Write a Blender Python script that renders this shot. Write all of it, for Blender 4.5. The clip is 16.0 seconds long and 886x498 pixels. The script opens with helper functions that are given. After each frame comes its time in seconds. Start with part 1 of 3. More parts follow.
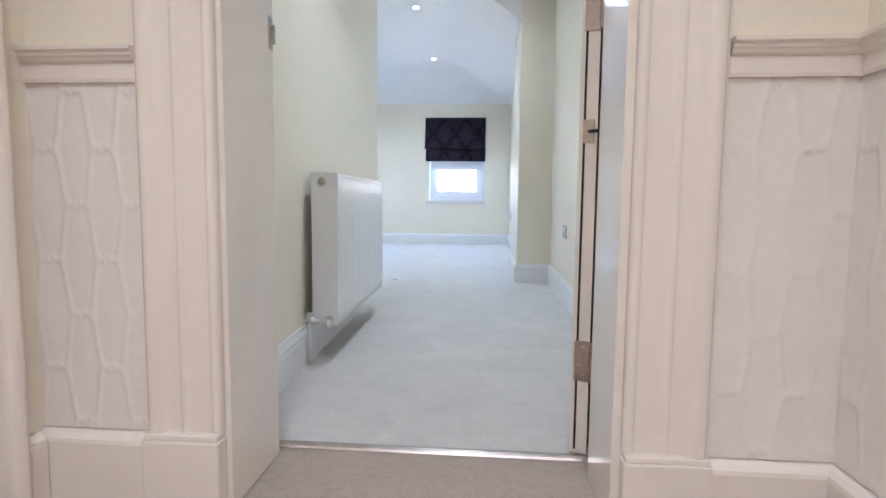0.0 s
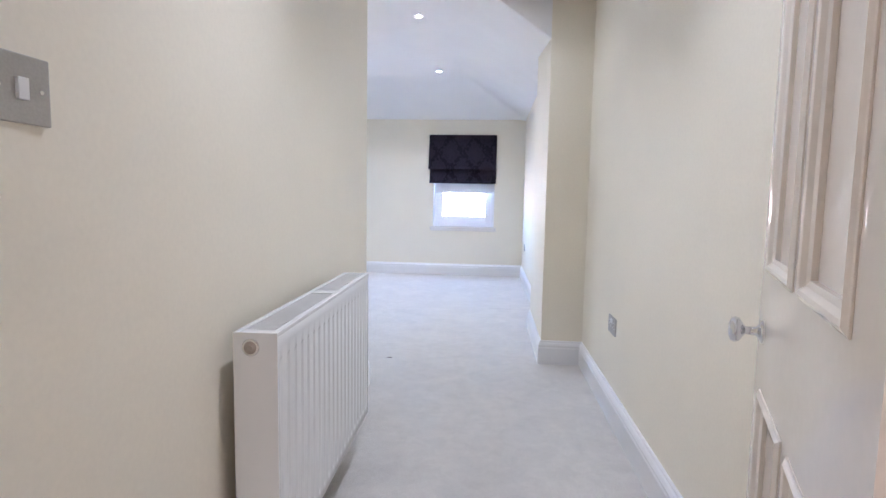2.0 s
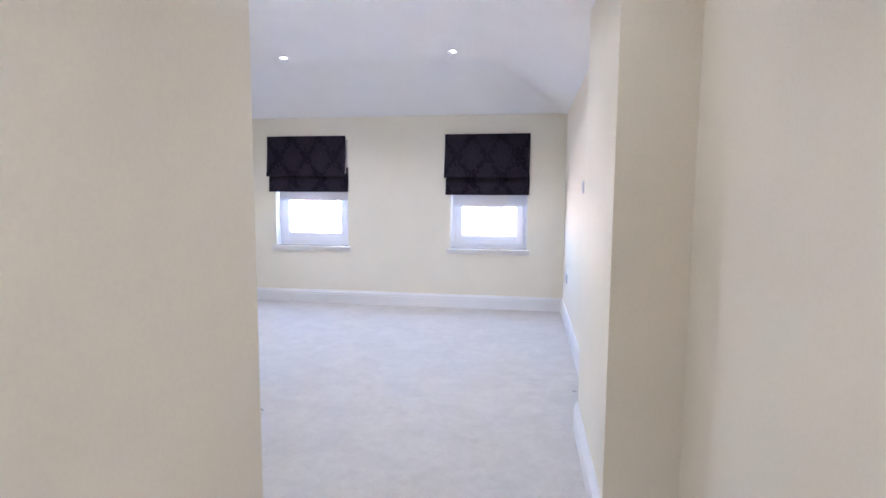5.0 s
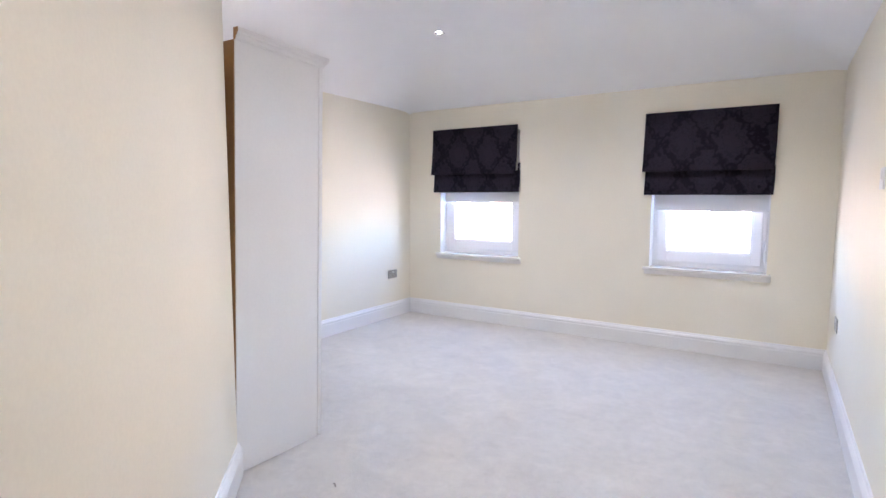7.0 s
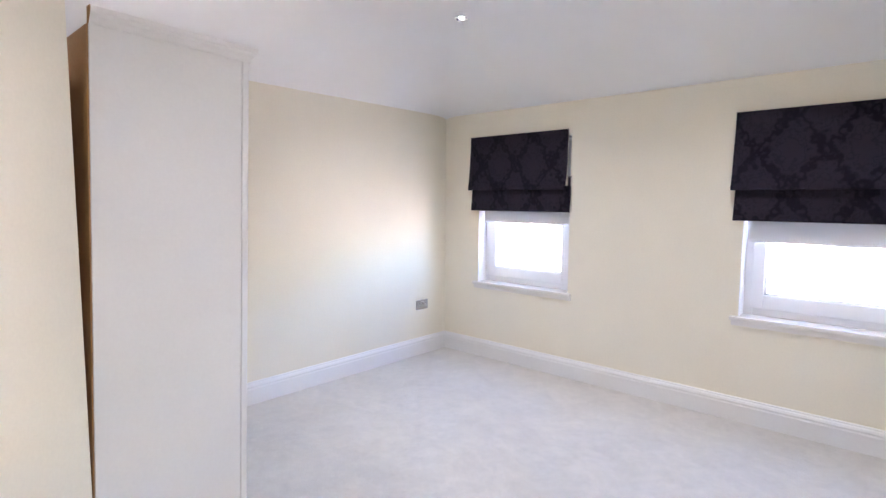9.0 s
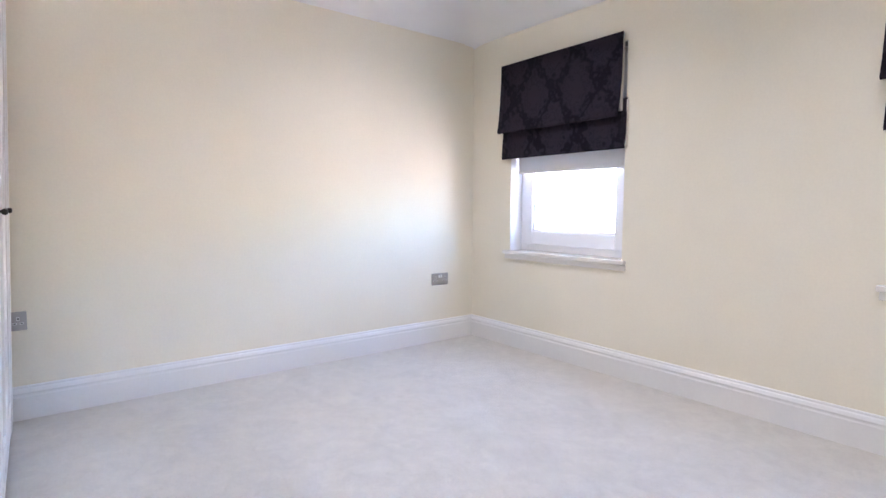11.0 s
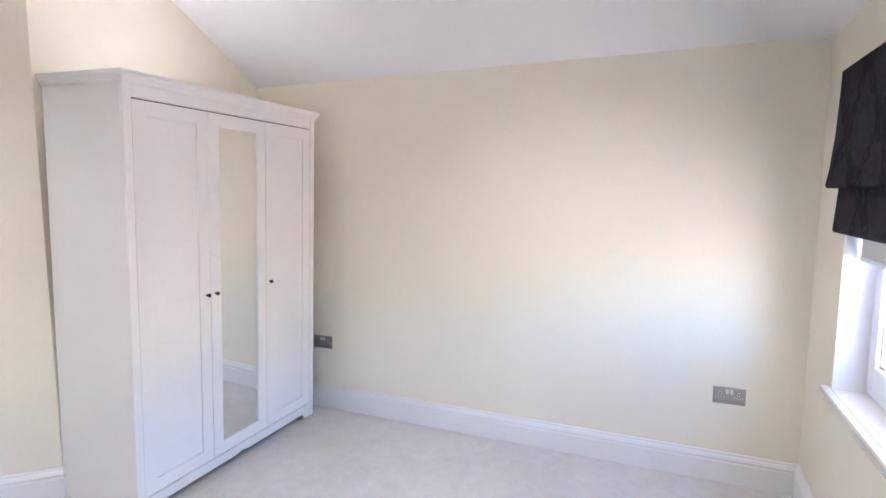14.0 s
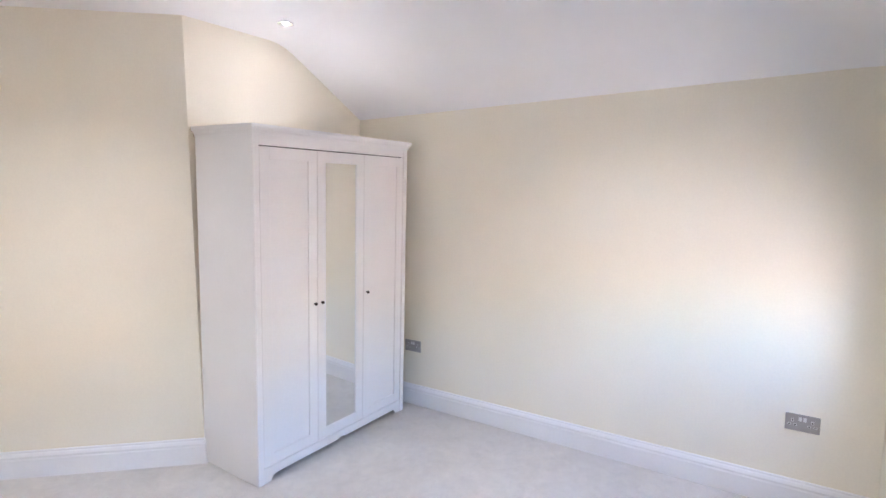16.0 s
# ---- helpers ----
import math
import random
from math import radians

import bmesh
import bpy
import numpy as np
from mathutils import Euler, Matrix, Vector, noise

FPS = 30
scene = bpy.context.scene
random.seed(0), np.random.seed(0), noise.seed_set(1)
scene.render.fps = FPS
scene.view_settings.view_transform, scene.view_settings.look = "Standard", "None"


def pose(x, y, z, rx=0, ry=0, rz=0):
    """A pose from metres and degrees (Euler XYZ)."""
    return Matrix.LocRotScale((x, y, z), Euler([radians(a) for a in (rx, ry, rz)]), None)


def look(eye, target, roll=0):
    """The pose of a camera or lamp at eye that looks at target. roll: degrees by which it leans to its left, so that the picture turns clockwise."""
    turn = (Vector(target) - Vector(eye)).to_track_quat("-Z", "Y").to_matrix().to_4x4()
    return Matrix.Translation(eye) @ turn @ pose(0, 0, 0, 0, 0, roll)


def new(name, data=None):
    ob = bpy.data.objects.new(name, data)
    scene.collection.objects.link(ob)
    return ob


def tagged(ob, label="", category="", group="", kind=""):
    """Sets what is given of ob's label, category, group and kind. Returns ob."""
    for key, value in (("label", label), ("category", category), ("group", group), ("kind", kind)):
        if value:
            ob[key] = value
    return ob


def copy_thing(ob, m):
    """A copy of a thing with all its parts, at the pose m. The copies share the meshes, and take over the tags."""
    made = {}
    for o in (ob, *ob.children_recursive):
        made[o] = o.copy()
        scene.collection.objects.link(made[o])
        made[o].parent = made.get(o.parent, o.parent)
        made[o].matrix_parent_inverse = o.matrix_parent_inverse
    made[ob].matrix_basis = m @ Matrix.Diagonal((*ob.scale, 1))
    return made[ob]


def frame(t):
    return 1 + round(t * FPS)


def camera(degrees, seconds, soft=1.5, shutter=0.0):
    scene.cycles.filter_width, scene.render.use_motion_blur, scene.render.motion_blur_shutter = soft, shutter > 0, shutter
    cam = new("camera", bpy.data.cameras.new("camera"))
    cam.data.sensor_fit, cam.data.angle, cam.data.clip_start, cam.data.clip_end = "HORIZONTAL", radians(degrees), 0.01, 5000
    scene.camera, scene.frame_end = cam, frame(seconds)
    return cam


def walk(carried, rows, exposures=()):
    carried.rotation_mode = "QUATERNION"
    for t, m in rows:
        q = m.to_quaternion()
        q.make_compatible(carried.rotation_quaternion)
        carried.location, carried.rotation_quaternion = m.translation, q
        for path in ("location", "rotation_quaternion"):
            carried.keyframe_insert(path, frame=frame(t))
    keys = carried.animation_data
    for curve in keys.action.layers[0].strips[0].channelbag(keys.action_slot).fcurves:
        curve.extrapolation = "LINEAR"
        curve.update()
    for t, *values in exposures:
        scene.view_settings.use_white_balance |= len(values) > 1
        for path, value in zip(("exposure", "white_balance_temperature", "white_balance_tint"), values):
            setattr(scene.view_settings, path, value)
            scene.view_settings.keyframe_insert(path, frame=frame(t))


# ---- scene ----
cam = camera(80.1, 16.0)
PATH = [
    (0, (0.887, 0.727, 0.643), (0.727, 2.713, 0.469), 0.6),
    (0.5, (0.883, 0.914, 0.783), (0.708, 2.895, 0.567), 0.8),
    (1, (0.877, 1.123, 0.908), (0.701, 3.103, 0.688), 0.8),
    (1.5, (0.83, 1.364, 0.982), (0.656, 3.347, 0.782), 0.9),
    (2, (0.786, 1.612, 1.07), (0.613, 3.596, 0.882), 1.0),
    (2.5, (0.772, 1.852, 1.13), (0.605, 3.836, 0.948), 1.0),
    (3, (0.761, 2.076, 1.237), (0.602, 4.062, 1.056), 1.2),
    (3.2, (0.763, 2.197, 1.262), (0.601, 4.183, 1.089), 1.1),
    (5.5, (0.889, 3.444, 1.273), (0.43, 5.379, 1.069), 0.1),
    (6, (0.925, 3.765, 1.162), (0.259, 5.642, 0.972), 0.0),
    (6.5, (0.939, 4.05, 1.176), (0.066, 5.84, 0.985), 0.0),
    (7, (0.89, 4.363, 1.261), (-0.174, 6.045, 1.069), 0.2),
    (7.5, (0.898, 4.634, 1.367), (-0.304, 6.221, 1.18), 0.4),
    (8, (0.916, 4.855, 1.481), (-0.369, 6.377, 1.295), 0.4),
    (10.5, (0.537, 6.153, 1.08), (-0.856, 7.578, 0.911), 0.8),
    (11, (0.522, 6.421, 0.986), (-1.051, 7.646, 0.827), 0.3),
    (11.5, (0.551, 6.776, 1.014), (-1.226, 7.676, 0.833), 0.4),
    (12, (0.538, 7.178, 1.027), (-1.384, 7.698, 0.841), 0.5),
    (12.5, (0.533, 7.577, 1.077), (-1.452, 7.739, 0.893), 0.4),
    (13, (0.486, 7.913, 1.172), (-1.495, 7.719, 0.978), 0.5),
    (13.5, (0.437, 8.179, 1.311), (-1.49, 7.684, 1.106), 0.5),
    (14, (0.409, 8.419, 1.48), (-1.427, 7.655, 1.265), 0.2),
    (14.5, (0.444, 8.522, 1.591), (-1.32, 7.606, 1.372), -0.1),
    (15, (0.519, 8.599, 1.652), (-1.195, 7.59, 1.441), -0.1),
    (15.5, (0.547, 8.709, 1.629), (-1.121, 7.624, 1.428), -0.1),
    (16, (0.599, 8.694, 1.617), (-1.05, 7.583, 1.406), -0.1),
]
walk(cam, [(t, look(eye, target, roll)) for t, eye, target, roll in PATH],
     [(0, 5.70, 4680, 9), (1.5, 5.72, 4830, 15), (3.2, 5.54, 5060, 20), (5.5, 5.54, 5180, 19.5), (8, 5.54, 5540, 19), (16, 5.54, 5580, 19.5)])

# ---- world and light ----
world = bpy.data.worlds.new("sky")
scene.world = world
world.use_nodes = True
wn, wl = world.node_tree.nodes, world.node_tree.links
sky = wn.new("ShaderNodeTexSky")
sky.sky_type, sky.sun_disc = "NISHITA", False
sky.sun_elevation, sky.sun_rotation = radians(38), radians(160)
wl.new(sky.outputs[0], wn["Background"].inputs[0])
wn["Background"].inputs[1].default_value = 0.135
sun = new("sun", bpy.data.lights.new("sun", "SUN"))
sun.data.energy, sun.data.angle, sun.data.color = 4.5, radians(0.5), (1.0, 0.94, 0.86)
sun.matrix_world = look((0, 0, 30), (-8, 24, 30 - 25.3 * math.tan(radians(38))))


def downlight_lamp(name, x, y, z, watts, colour=(1.0, 0.94, 0.87), spread=130, size=0.04):
    lamp = new(name, bpy.data.lights.new(name, "SPOT"))
    lamp.data.energy, lamp.data.spot_size, lamp.data.spot_blend = watts, radians(spread), 1.0
    lamp.data.shadow_soft_size, lamp.data.color = size, colour
    lamp.matrix_world = look((x, y, z), (x, y + 0.0001, 0))
    return lamp


ROOM_LAMPS = [(0.15, 6.17), (0.14, 8.08), (-1.508, 8.08), (-1.529, 6.16)]
ROOM_WATTS = [1.9, 1.5, 1.6, 1.4]
ROOM_SPREAD = [140, 125, 125, 80]
# First hall lamp follows the radiator's shadow; the other two are added fill.
HALL_LAMP_AND_FILLS = [(0.80, 2.85), (0.78, 3.85), (0.76, 4.75)]
LANDING_FILLS = [(0.75, -0.55), (0.75, 0.55)]
for (lx, ly), watts, spread in zip(ROOM_LAMPS, ROOM_WATTS, ROOM_SPREAD):
    downlight_lamp("room_lamp", lx, ly, 2.585, watts, spread=spread)
for (lx, ly), watts, spread in zip(HALL_LAMP_AND_FILLS, [0.80, 0.44, 0.22], [118, 100, 150]):
    downlight_lamp("hall_lamp_and_fill", lx, ly, 2.31, watts, (1.0, 0.92, 0.80), spread, 0.015)
# Unseen warm lamps, added to brighten the landing.
for lx, ly in LANDING_FILLS:
    downlight_lamp("landing_fill", lx, ly, 2.57, 2.95, (1.0, 0.80, 0.65), size=0.2)


# ---- materials ----
def material(name, colour, rough=0.5, metal=0.0, grain=0.0, grain_scale=60, stain=0.0, stain_scale=2.5, bump=0.0, bump_scale=150, coat=0.0, sheen=0.0, mid=0.0, mid_scale=12, twist=0.0):
    m = bpy.data.materials.new(name)
    m.use_nodes = True
    n, l = m.node_tree.nodes, m.node_tree.links
    b = n["Principled BSDF"]
    b.inputs["Base Color"].default_value = (*colour, 1)
    b.inputs["Roughness"].default_value, b.inputs["Metallic"].default_value = rough, metal
    b.inputs["Coat Weight"].default_value, b.inputs["Coat Roughness"].default_value = coat, 0.08
    b.inputs["Sheen Weight"].default_value = sheen
    co = n.new("ShaderNodeTexCoord")
    last = None
    for amount, scale, detail in ((grain, grain_scale, 3), (mid, mid_scale, 4), (stain, stain_scale, 5)):
        if amount:
            t = n.new("ShaderNodeTexNoise")
            t.inputs["Scale"].default_value, t.inputs["Detail"].default_value = scale, detail
            t.inputs["Distortion"].default_value = twist
            l.new(co.outputs["Object"], t.inputs["Vector"])
            r = n.new("ShaderNodeMapRange")
            r.inputs["From Min"].default_value, r.inputs["From Max"].default_value = 0.3, 0.7
            r.inputs["To Min"].default_value, r.inputs["To Max"].default_value = 1 - amount, 1 + amount * 0.6
            l.new(t.outputs["Fac"], r.inputs["Value"])
            v = n.new("ShaderNodeVectorMath")
            v.operation = "MULTIPLY"
            if last is None:
                v.inputs[0].default_value = colour
            else:
                l.new(last, v.inputs[0])
            l.new(r.outputs["Result"], v.inputs[1])
            last = v.outputs[0]
            if amount == stain:
                rr = n.new("ShaderNodeMapRange")
                rr.inputs["To Min"].default_value, rr.inputs["To Max"].default_value = max(0.02, rough * 0.85), min(1, rough * 1.15)
                l.new(t.outputs["Fac"], rr.inputs["Value"])
                l.new(rr.outputs["Result"], b.inputs["Roughness"])
    if last is not None:
        l.new(last, b.inputs["Base Color"])
    if bump:
        t = n.new("ShaderNodeTexNoise")
        t.inputs["Scale"].default_value, t.inputs["Detail"].default_value = bump_scale, 4
        l.new(co.outputs["Object"], t.inputs["Vector"])
        u = n.new("ShaderNodeBump")
        u.inputs["Strength"].default_value, u.inputs["Distance"].default_value = bump, 0.004
        l.new(t.outputs["Fac"], u.inputs["Height"])
        l.new(u.outputs["Normal"], b.inputs["Normal"])
    return m


cream = material("cream_emulsion", (0.86, 0.803, 0.66), 0.62, grain=0.02, grain_scale=90, stain=0.03, stain_scale=1.6, bump=0.06, bump_scale=220)
ceiling_white = material("ceiling_emulsion", (0.88, 0.87, 0.855), 0.7, stain=0.02, bump=0.1, bump_scale=160)
gloss_white = material("gloss_white_paint", (0.82, 0.785, 0.735), 0.10, grain=0.015, stain=0.02, stain_scale=4, bump=0.06, bump_scale=40, coat=0.4)
skirting_white = material("satin_skirting_paint", (0.82, 0.81, 0.80), 0.3, grain=0.015, stain=0.02, stain_scale=4, bump=0.05, bump_scale=50)
# Gloss paint in a warmer cream tint for the landing trim and door.
landing_gloss = material("cream_gloss_paint", (0.84, 0.777, 0.69), 0.06, grain=0.015, stain=0.025, stain_scale=4, bump=0.02, bump_scale=25, coat=0.6)
satin_white = material("satin_white_paint", (0.82, 0.82, 0.82), 0.38, stain=0.02, stain_scale=5, bump=0.04, bump_scale=60)
carpet = material("pale_wool_carpet", (0.675, 0.642, 0.592), 0.95, grain=0.09, grain_scale=150, mid=0.065, mid_scale=18, stain=0.085, stain_scale=4.2, bump=0.9, bump_scale=520, sheen=0.3, twist=0.9)
landing_carpet = material("taupe_wool_carpet", (0.46, 0.375, 0.29), 0.95, grain=0.15, grain_scale=170, mid=0.1, mid_scale=45, stain=0.1, stain_scale=4, bump=0.9, bump_scale=520, sheen=0.3)


# ---- building blocks ----
def box(bm, x0, x1, y0, y1, z0, z1, bevel=0.0):
    vs = [bm.verts.new((x, y, z)) for z in (z0, z1) for x, y in ((x0, y0), (x1, y0), (x1, y1), (x0, y1))]
    fs = [bm.faces.new([vs[i] for i in f]) for f in ((3, 2, 1, 0), (4, 5, 6, 7), (0, 1, 5, 4), (1, 2, 6, 5), (2, 3, 7, 6), (3, 0, 4, 7))]
    if bevel:
        bmesh.ops.bevel(bm, geom=list({e for f in fs for e in f.edges}), offset=bevel, segments=2, affect="EDGES", profile=0.6)
    return bm


def prism(bm, poly, z0, z1):
    low, top = [bm.verts.new((x, y, z0)) for x, y in poly], [bm.verts.new((x, y, z1)) for x, y in poly]
    bm.faces.new(low[::-1]), bm.faces.new(top)
    for i in range(len(poly)):
        j = (i + 1) % len(poly)
        bm.faces.new((low[i], low[j], top[j], top[i]))
    return bm


def cylinder(bm, a, b, r0, r1=None, sides=20, cap=True):
    a, b = Vector(a), Vector(b)
    r1 = r0 if r1 is None else r1
    q = (b - a).to_track_quat("Z", "Y")
    rings = []
    for c, r in ((a, r0), (b, r1)):
        rings.append([bm.verts.new(c + q @ Vector((r * math.cos(i * math.tau / sides), r * math.sin(i * math.tau / sides), 0))) for i in range(sides)])
    for i in range(sides):
        j = (i + 1) % sides
        f = bm.faces.new((rings[0][i], rings[0][j], rings[1][j], rings[1][i]))
        f.smooth = True
    if cap:
        bm.faces.new(rings[0][::-1]), bm.faces.new(rings[1])
    return bm


def turned(bm, a, b, profile, sides=24):
    """A solid turned round the axis from a to b: profile rows of (share of the way, radius)."""
    a, b = Vector(a), Vector(b)
    q = (b - a).to_track_quat("Z", "Y")
    rings = []
    for s, r in profile:
        c = a.lerp(b, s)
        rings.append([bm.verts.new(c + q @ Vector((r * math.cos(i * math.tau / sides), r * math.sin(i * math.tau / sides), 0))) for i in range(sides)])
    for p, n in zip(rings, rings[1:]):
        for i in range(sides):
            j = (i + 1) % sides
            bm.faces.new((p[i], p[j], n[j], n[i])).smooth = True
    bm.faces.new(rings[0][::-1]), bm.faces.new(rings[-1])
    return bm


def sweep(bm, profile, path, closed=False):
    """A moulding: profile rows of (out, up), swept along a level path of (x, y), its outside to the path's right."""
    pts = [Vector((p[0], p[1])) for p in path]
    n = len(pts)
    rings = []
    for i, p in enumerate(pts):
        d0 = (p - pts[i - 1]).normalized() if i or closed else None
        d1 = (pts[(i + 1) % n] - p).normalized() if i < n - 1 or closed else None
        d0, d1 = d0 or d1, d1 or d0
        n0, n1 = Vector((d0.y, -d0.x)), Vector((d1.y, -d1.x))
        m = (n0 + n1) / max(0.2, 1 + n0.dot(n1))
        rings.append([bm.verts.new((p.x + m.x * o, p.y + m.y * o, u)) for o, u in profile])
    k = len(profile)
    for i in range(n if closed else n - 1):
        a, b = rings[i], rings[(i + 1) % n]
        for j in range(k):
            bm.faces.new((a[j], b[j], b[(j + 1) % k], a[(j + 1) % k]))
    if not closed:
        bm.faces.new(rings[0]), bm.faces.new(rings[-1][::-1])
    return bm


def mesh_object(name, bm, mat, smooth=False):
    bmesh.ops.recalc_face_normals(bm, faces=bm.faces)
    me = bpy.data.meshes.new(name)
    bm.to_mesh(me)
    bm.free()
    me.materials.append(mat)
    if smooth:
        me.shade_smooth()
    return new(name, me)


def part(name, bm, mat, parent, label="", smooth=False):
    ob = mesh_object(name, bm, mat, smooth)
    ob.parent = parent
    if label:
        tagged(ob, label)
    return ob


def structure(name, bm, mat, label, category, smooth=False):
    return tagged(mesh_object(name, bm, mat, smooth), label, category, kind="structure")


def wall_boxes(bm, x0, x1, y0, y1, z0, z1, openings):
    """A wall along x with rectangular openings (x0, x1, z0, z1) through it."""
    cuts = sorted({x0, x1, *(o[0] for o in openings), *(o[1] for o in openings)})
    for a, b in zip(cuts, cuts[1:]):
        hole = [o for o in openings if o[0] <= a and b <= o[1]]
        if hole:
            o = hole[0]
            if o[2] > z0:
                box(bm, a, b, y0, y1, z0, o[2])
            box(bm, a, b, y0, y1, o[3], z1)
        else:
            box(bm, a, b, y0, y1, z0, z1)
    bmesh.ops.remove_doubles(bm, verts=bm.verts, dist=0.0005)
    return bm


B = bmesh.new
NORTH, WEST, EAST, HALL_EAST, RECESS = 9.09, -2.535, 1.252, 1.41, 5.80
WIN_L, WIN_R = (-2.134, -1.230), (-0.017, 0.845)
SILL, HEAD = 0.684, 1.92
DOOR_S, DOOR_N, DOOR_L, DOOR_R = 1.738, 2.03, 0.345, 1.166
CORNER_HALL, CORNER_RECESS = (0.10, 4.52), (-1.115, RECESS)

# ---- the shell ----
structure("floor", prism(B(), [(-2.8, 2.045), (1.62, 2.045), (1.62, 9.39), (-2.8, 9.39)], -0.12, 0.0), carpet, "pale grey beige carpet through hall and bedroom", "floor")
structure("floor_landing", prism(B(), [(-0.5, -1.6), (1.8, -1.6), (1.8, 2.045), (-0.5, 2.045)], -0.12, -0.002), landing_carpet, "taupe carpet on the landing", "floor")
structure("wall_north", wall_boxes(B(), -2.795, 1.62, NORTH, NORTH + 0.3, -0.1, 2.9, [(*WIN_L, SILL - 0.03, HEAD), (*WIN_R, SILL - 0.03, HEAD)]), cream, "cream painted wall with two small windows", "wall")
structure("wall_west", prism(B(), [(WEST - 0.26, 5.5), (WEST, 5.5), (WEST, NORTH), (WEST - 0.26, NORTH)], -0.1, 2.9), cream, "plain cream painted wall", "wall")
structure("wall_hall_west", prism(B(), [(0.20, DOOR_N), CORNER_HALL, CORNER_RECESS, (WEST, RECESS), (WEST, 5.5), (-1.25, 5.5), (-0.15, 4.35), (-0.15, DOOR_N)], -0.1, 2.9), cream, "cream painted hall wall turning diagonally into the bedroom", "wall")
structure("wall_east", prism(B(), [(HALL_EAST, DOOR_N), (HALL_EAST, 5.068), (1.145, 5.068), (1.145, 6.03), (EAST, 6.03), (EAST, NORTH), (1.615, NORTH), (1.615, DOOR_N)], -0.1, 2.9), cream, "cream painted wall with a projecting pier", "wall")
structure("wall_door", wall_boxes(B(), -0.32, 1.78, DOOR_S, DOOR_N, -0.1, 2.9, [(DOOR_L - 0.03, DOOR_R + 0.03, -0.1, 2.04)]), cream, "cream painted wall round the bedroom door", "wall")
LAND_W, LAND_E, LAND_S = -0.035, 1.548, -1.2
structure("wall_landing_west", prism(B(), [(-0.32, LAND_S), (LAND_W, LAND_S), (LAND_W, DOOR_S), (-0.32, DOOR_S)], -0.1, 2.9), cream, "cream landing wall beside a door frame", "wall")
structure("wall_landing_east", prism(B(), [(LAND_E, LAND_S), (1.78, LAND_S), (1.78, DOOR_S), (LAND_E, DOOR_S)], -0.1, 2.9), cream, "cream landing wall above a dado", "wall")
structure("wall_landing_south", prism(B(), [(-0.32, LAND_S - 0.2), (1.78, LAND_S - 0.2), (1.78, LAND_S), (-0.32, LAND_S)], -0.1, 2.9), cream, "cream wall closing the landing", "wall")
structure("ceiling_landing", prism(B(), [(-0.4, -1.5), (1.8, -1.5), (1.8, 2.02), (-0.4, 2.02)], 2.6, 2.94), ceiling_white, "white landing ceiling", "ceiling")
structure("ceiling_hall", prism(B(), [(-0.1, 2.02), (1.6, 2.02), (1.6, 5.071), (0.36, 5.071), (-0.1, 4.42)], 2.335, 2.945), ceiling_white, "low white hall ceiling", "ceiling")


def ceiling_height(x, y):
    share = min(1, max(0, (y - 5.07) / 1.1))
    east = (2.60 - 0.72 * (x - 0.434)) * (1 - share) + (2.60 - 0.54 * (x - 0.474)) * share
    planes = (2.60, 2.60 - 0.565 * (-1.80 - x), 2.60 - 0.54 * (y - 8.31), east)
    k = 0.022
    low = min(planes)
    return low - k * math.log(sum(math.exp(-(p - low) / k) for p in planes))


def bedroom_ceiling():
    bm = B()
    xs = [-2.62 + 0.0662 * i for i in range(61)]
    ys = [4.3, 4.55, 4.8, 5.078] + [5.078 + 0.0675 * i for i in range(1, 61)]
    grid = {}

    def v(i, j):
        if (i, j) not in grid:
            grid[i, j] = bm.verts.new((xs[i], ys[j], ceiling_height(xs[i], ys[j])))
        return grid[i, j]

    for j in range(len(ys) - 1):
        for i in range(len(xs) - 1):
            if ys[j] < 5.07 and xs[i + 1] > 0.45:
                continue
            bm.faces.new((v(i, j), v(i + 1, j), v(i + 1, j + 1), v(i, j + 1))).smooth = True
    up = bmesh.ops.extrude_face_region(bm, geom=bm.faces[:])
    for e in up["geom"]:
        if isinstance(e, bmesh.types.BMVert):
            e.co.z = 2.95
    for f in bm.faces:
        if abs(f.normal.z) < 0.2:
            f.smooth = False
    return bm


structure("ceiling", bedroom_ceiling(), ceiling_white, "white attic ceiling sloping down to the walls", "ceiling")

SKIRT = [(-0.01, 0.0), (0.020, 0.0), (0.020, 0.105), (0.017, 0.112), (0.017, 0.120), (0.020, 0.124), (0.014, 0.138), (0.009, 0.144), (0.009, 0.150), (0.006, 0.155), (-0.01, 0.155)]


def baseboard(path, profile=SKIRT, label="white painted moulded skirting board", mat=skirting_white):
    return structure("baseboard", sweep(B(), profile, path), mat, label, "skirting board")


baseboard([(0.20, DOOR_N + 0.001), CORNER_HALL, CORNER_RECESS, (WEST, RECESS), (WEST, NORTH), (EAST, NORTH), (EAST, 6.03), (1.145, 6.03), (1.145, 5.068), (HALL_EAST, 5.068), (HALL_EAST, DOOR_N + 0.001)])

chrome = material("chrome", (0.75, 0.76, 0.78), 0.09, 1.0, stain=0.03, stain_scale=30)
brushed = material("brushed_steel", (0.46, 0.445, 0.43), 0.36, 1.0, grain=0.06, grain_scale=300, stain=0.05, stain_scale=20)
hinge_steel = material("worn_hinge_steel", (0.44, 0.38, 0.33), 0.34, 1.0, grain=0.05, grain_scale=200, stain=0.12, stain_scale=25)
dark_steel = material("dark_steel", (0.05, 0.045, 0.04), 0.45, 0.7, stain=0.1, stain_scale=40)
black_seal = material("black_rubber_seal", (0.012, 0.012, 0.013), 0.6, stain=0.1, stain_scale=30)
white_plastic = material("white_plastic", (0.78, 0.78, 0.77), 0.32, stain=0.02, stain_scale=20)
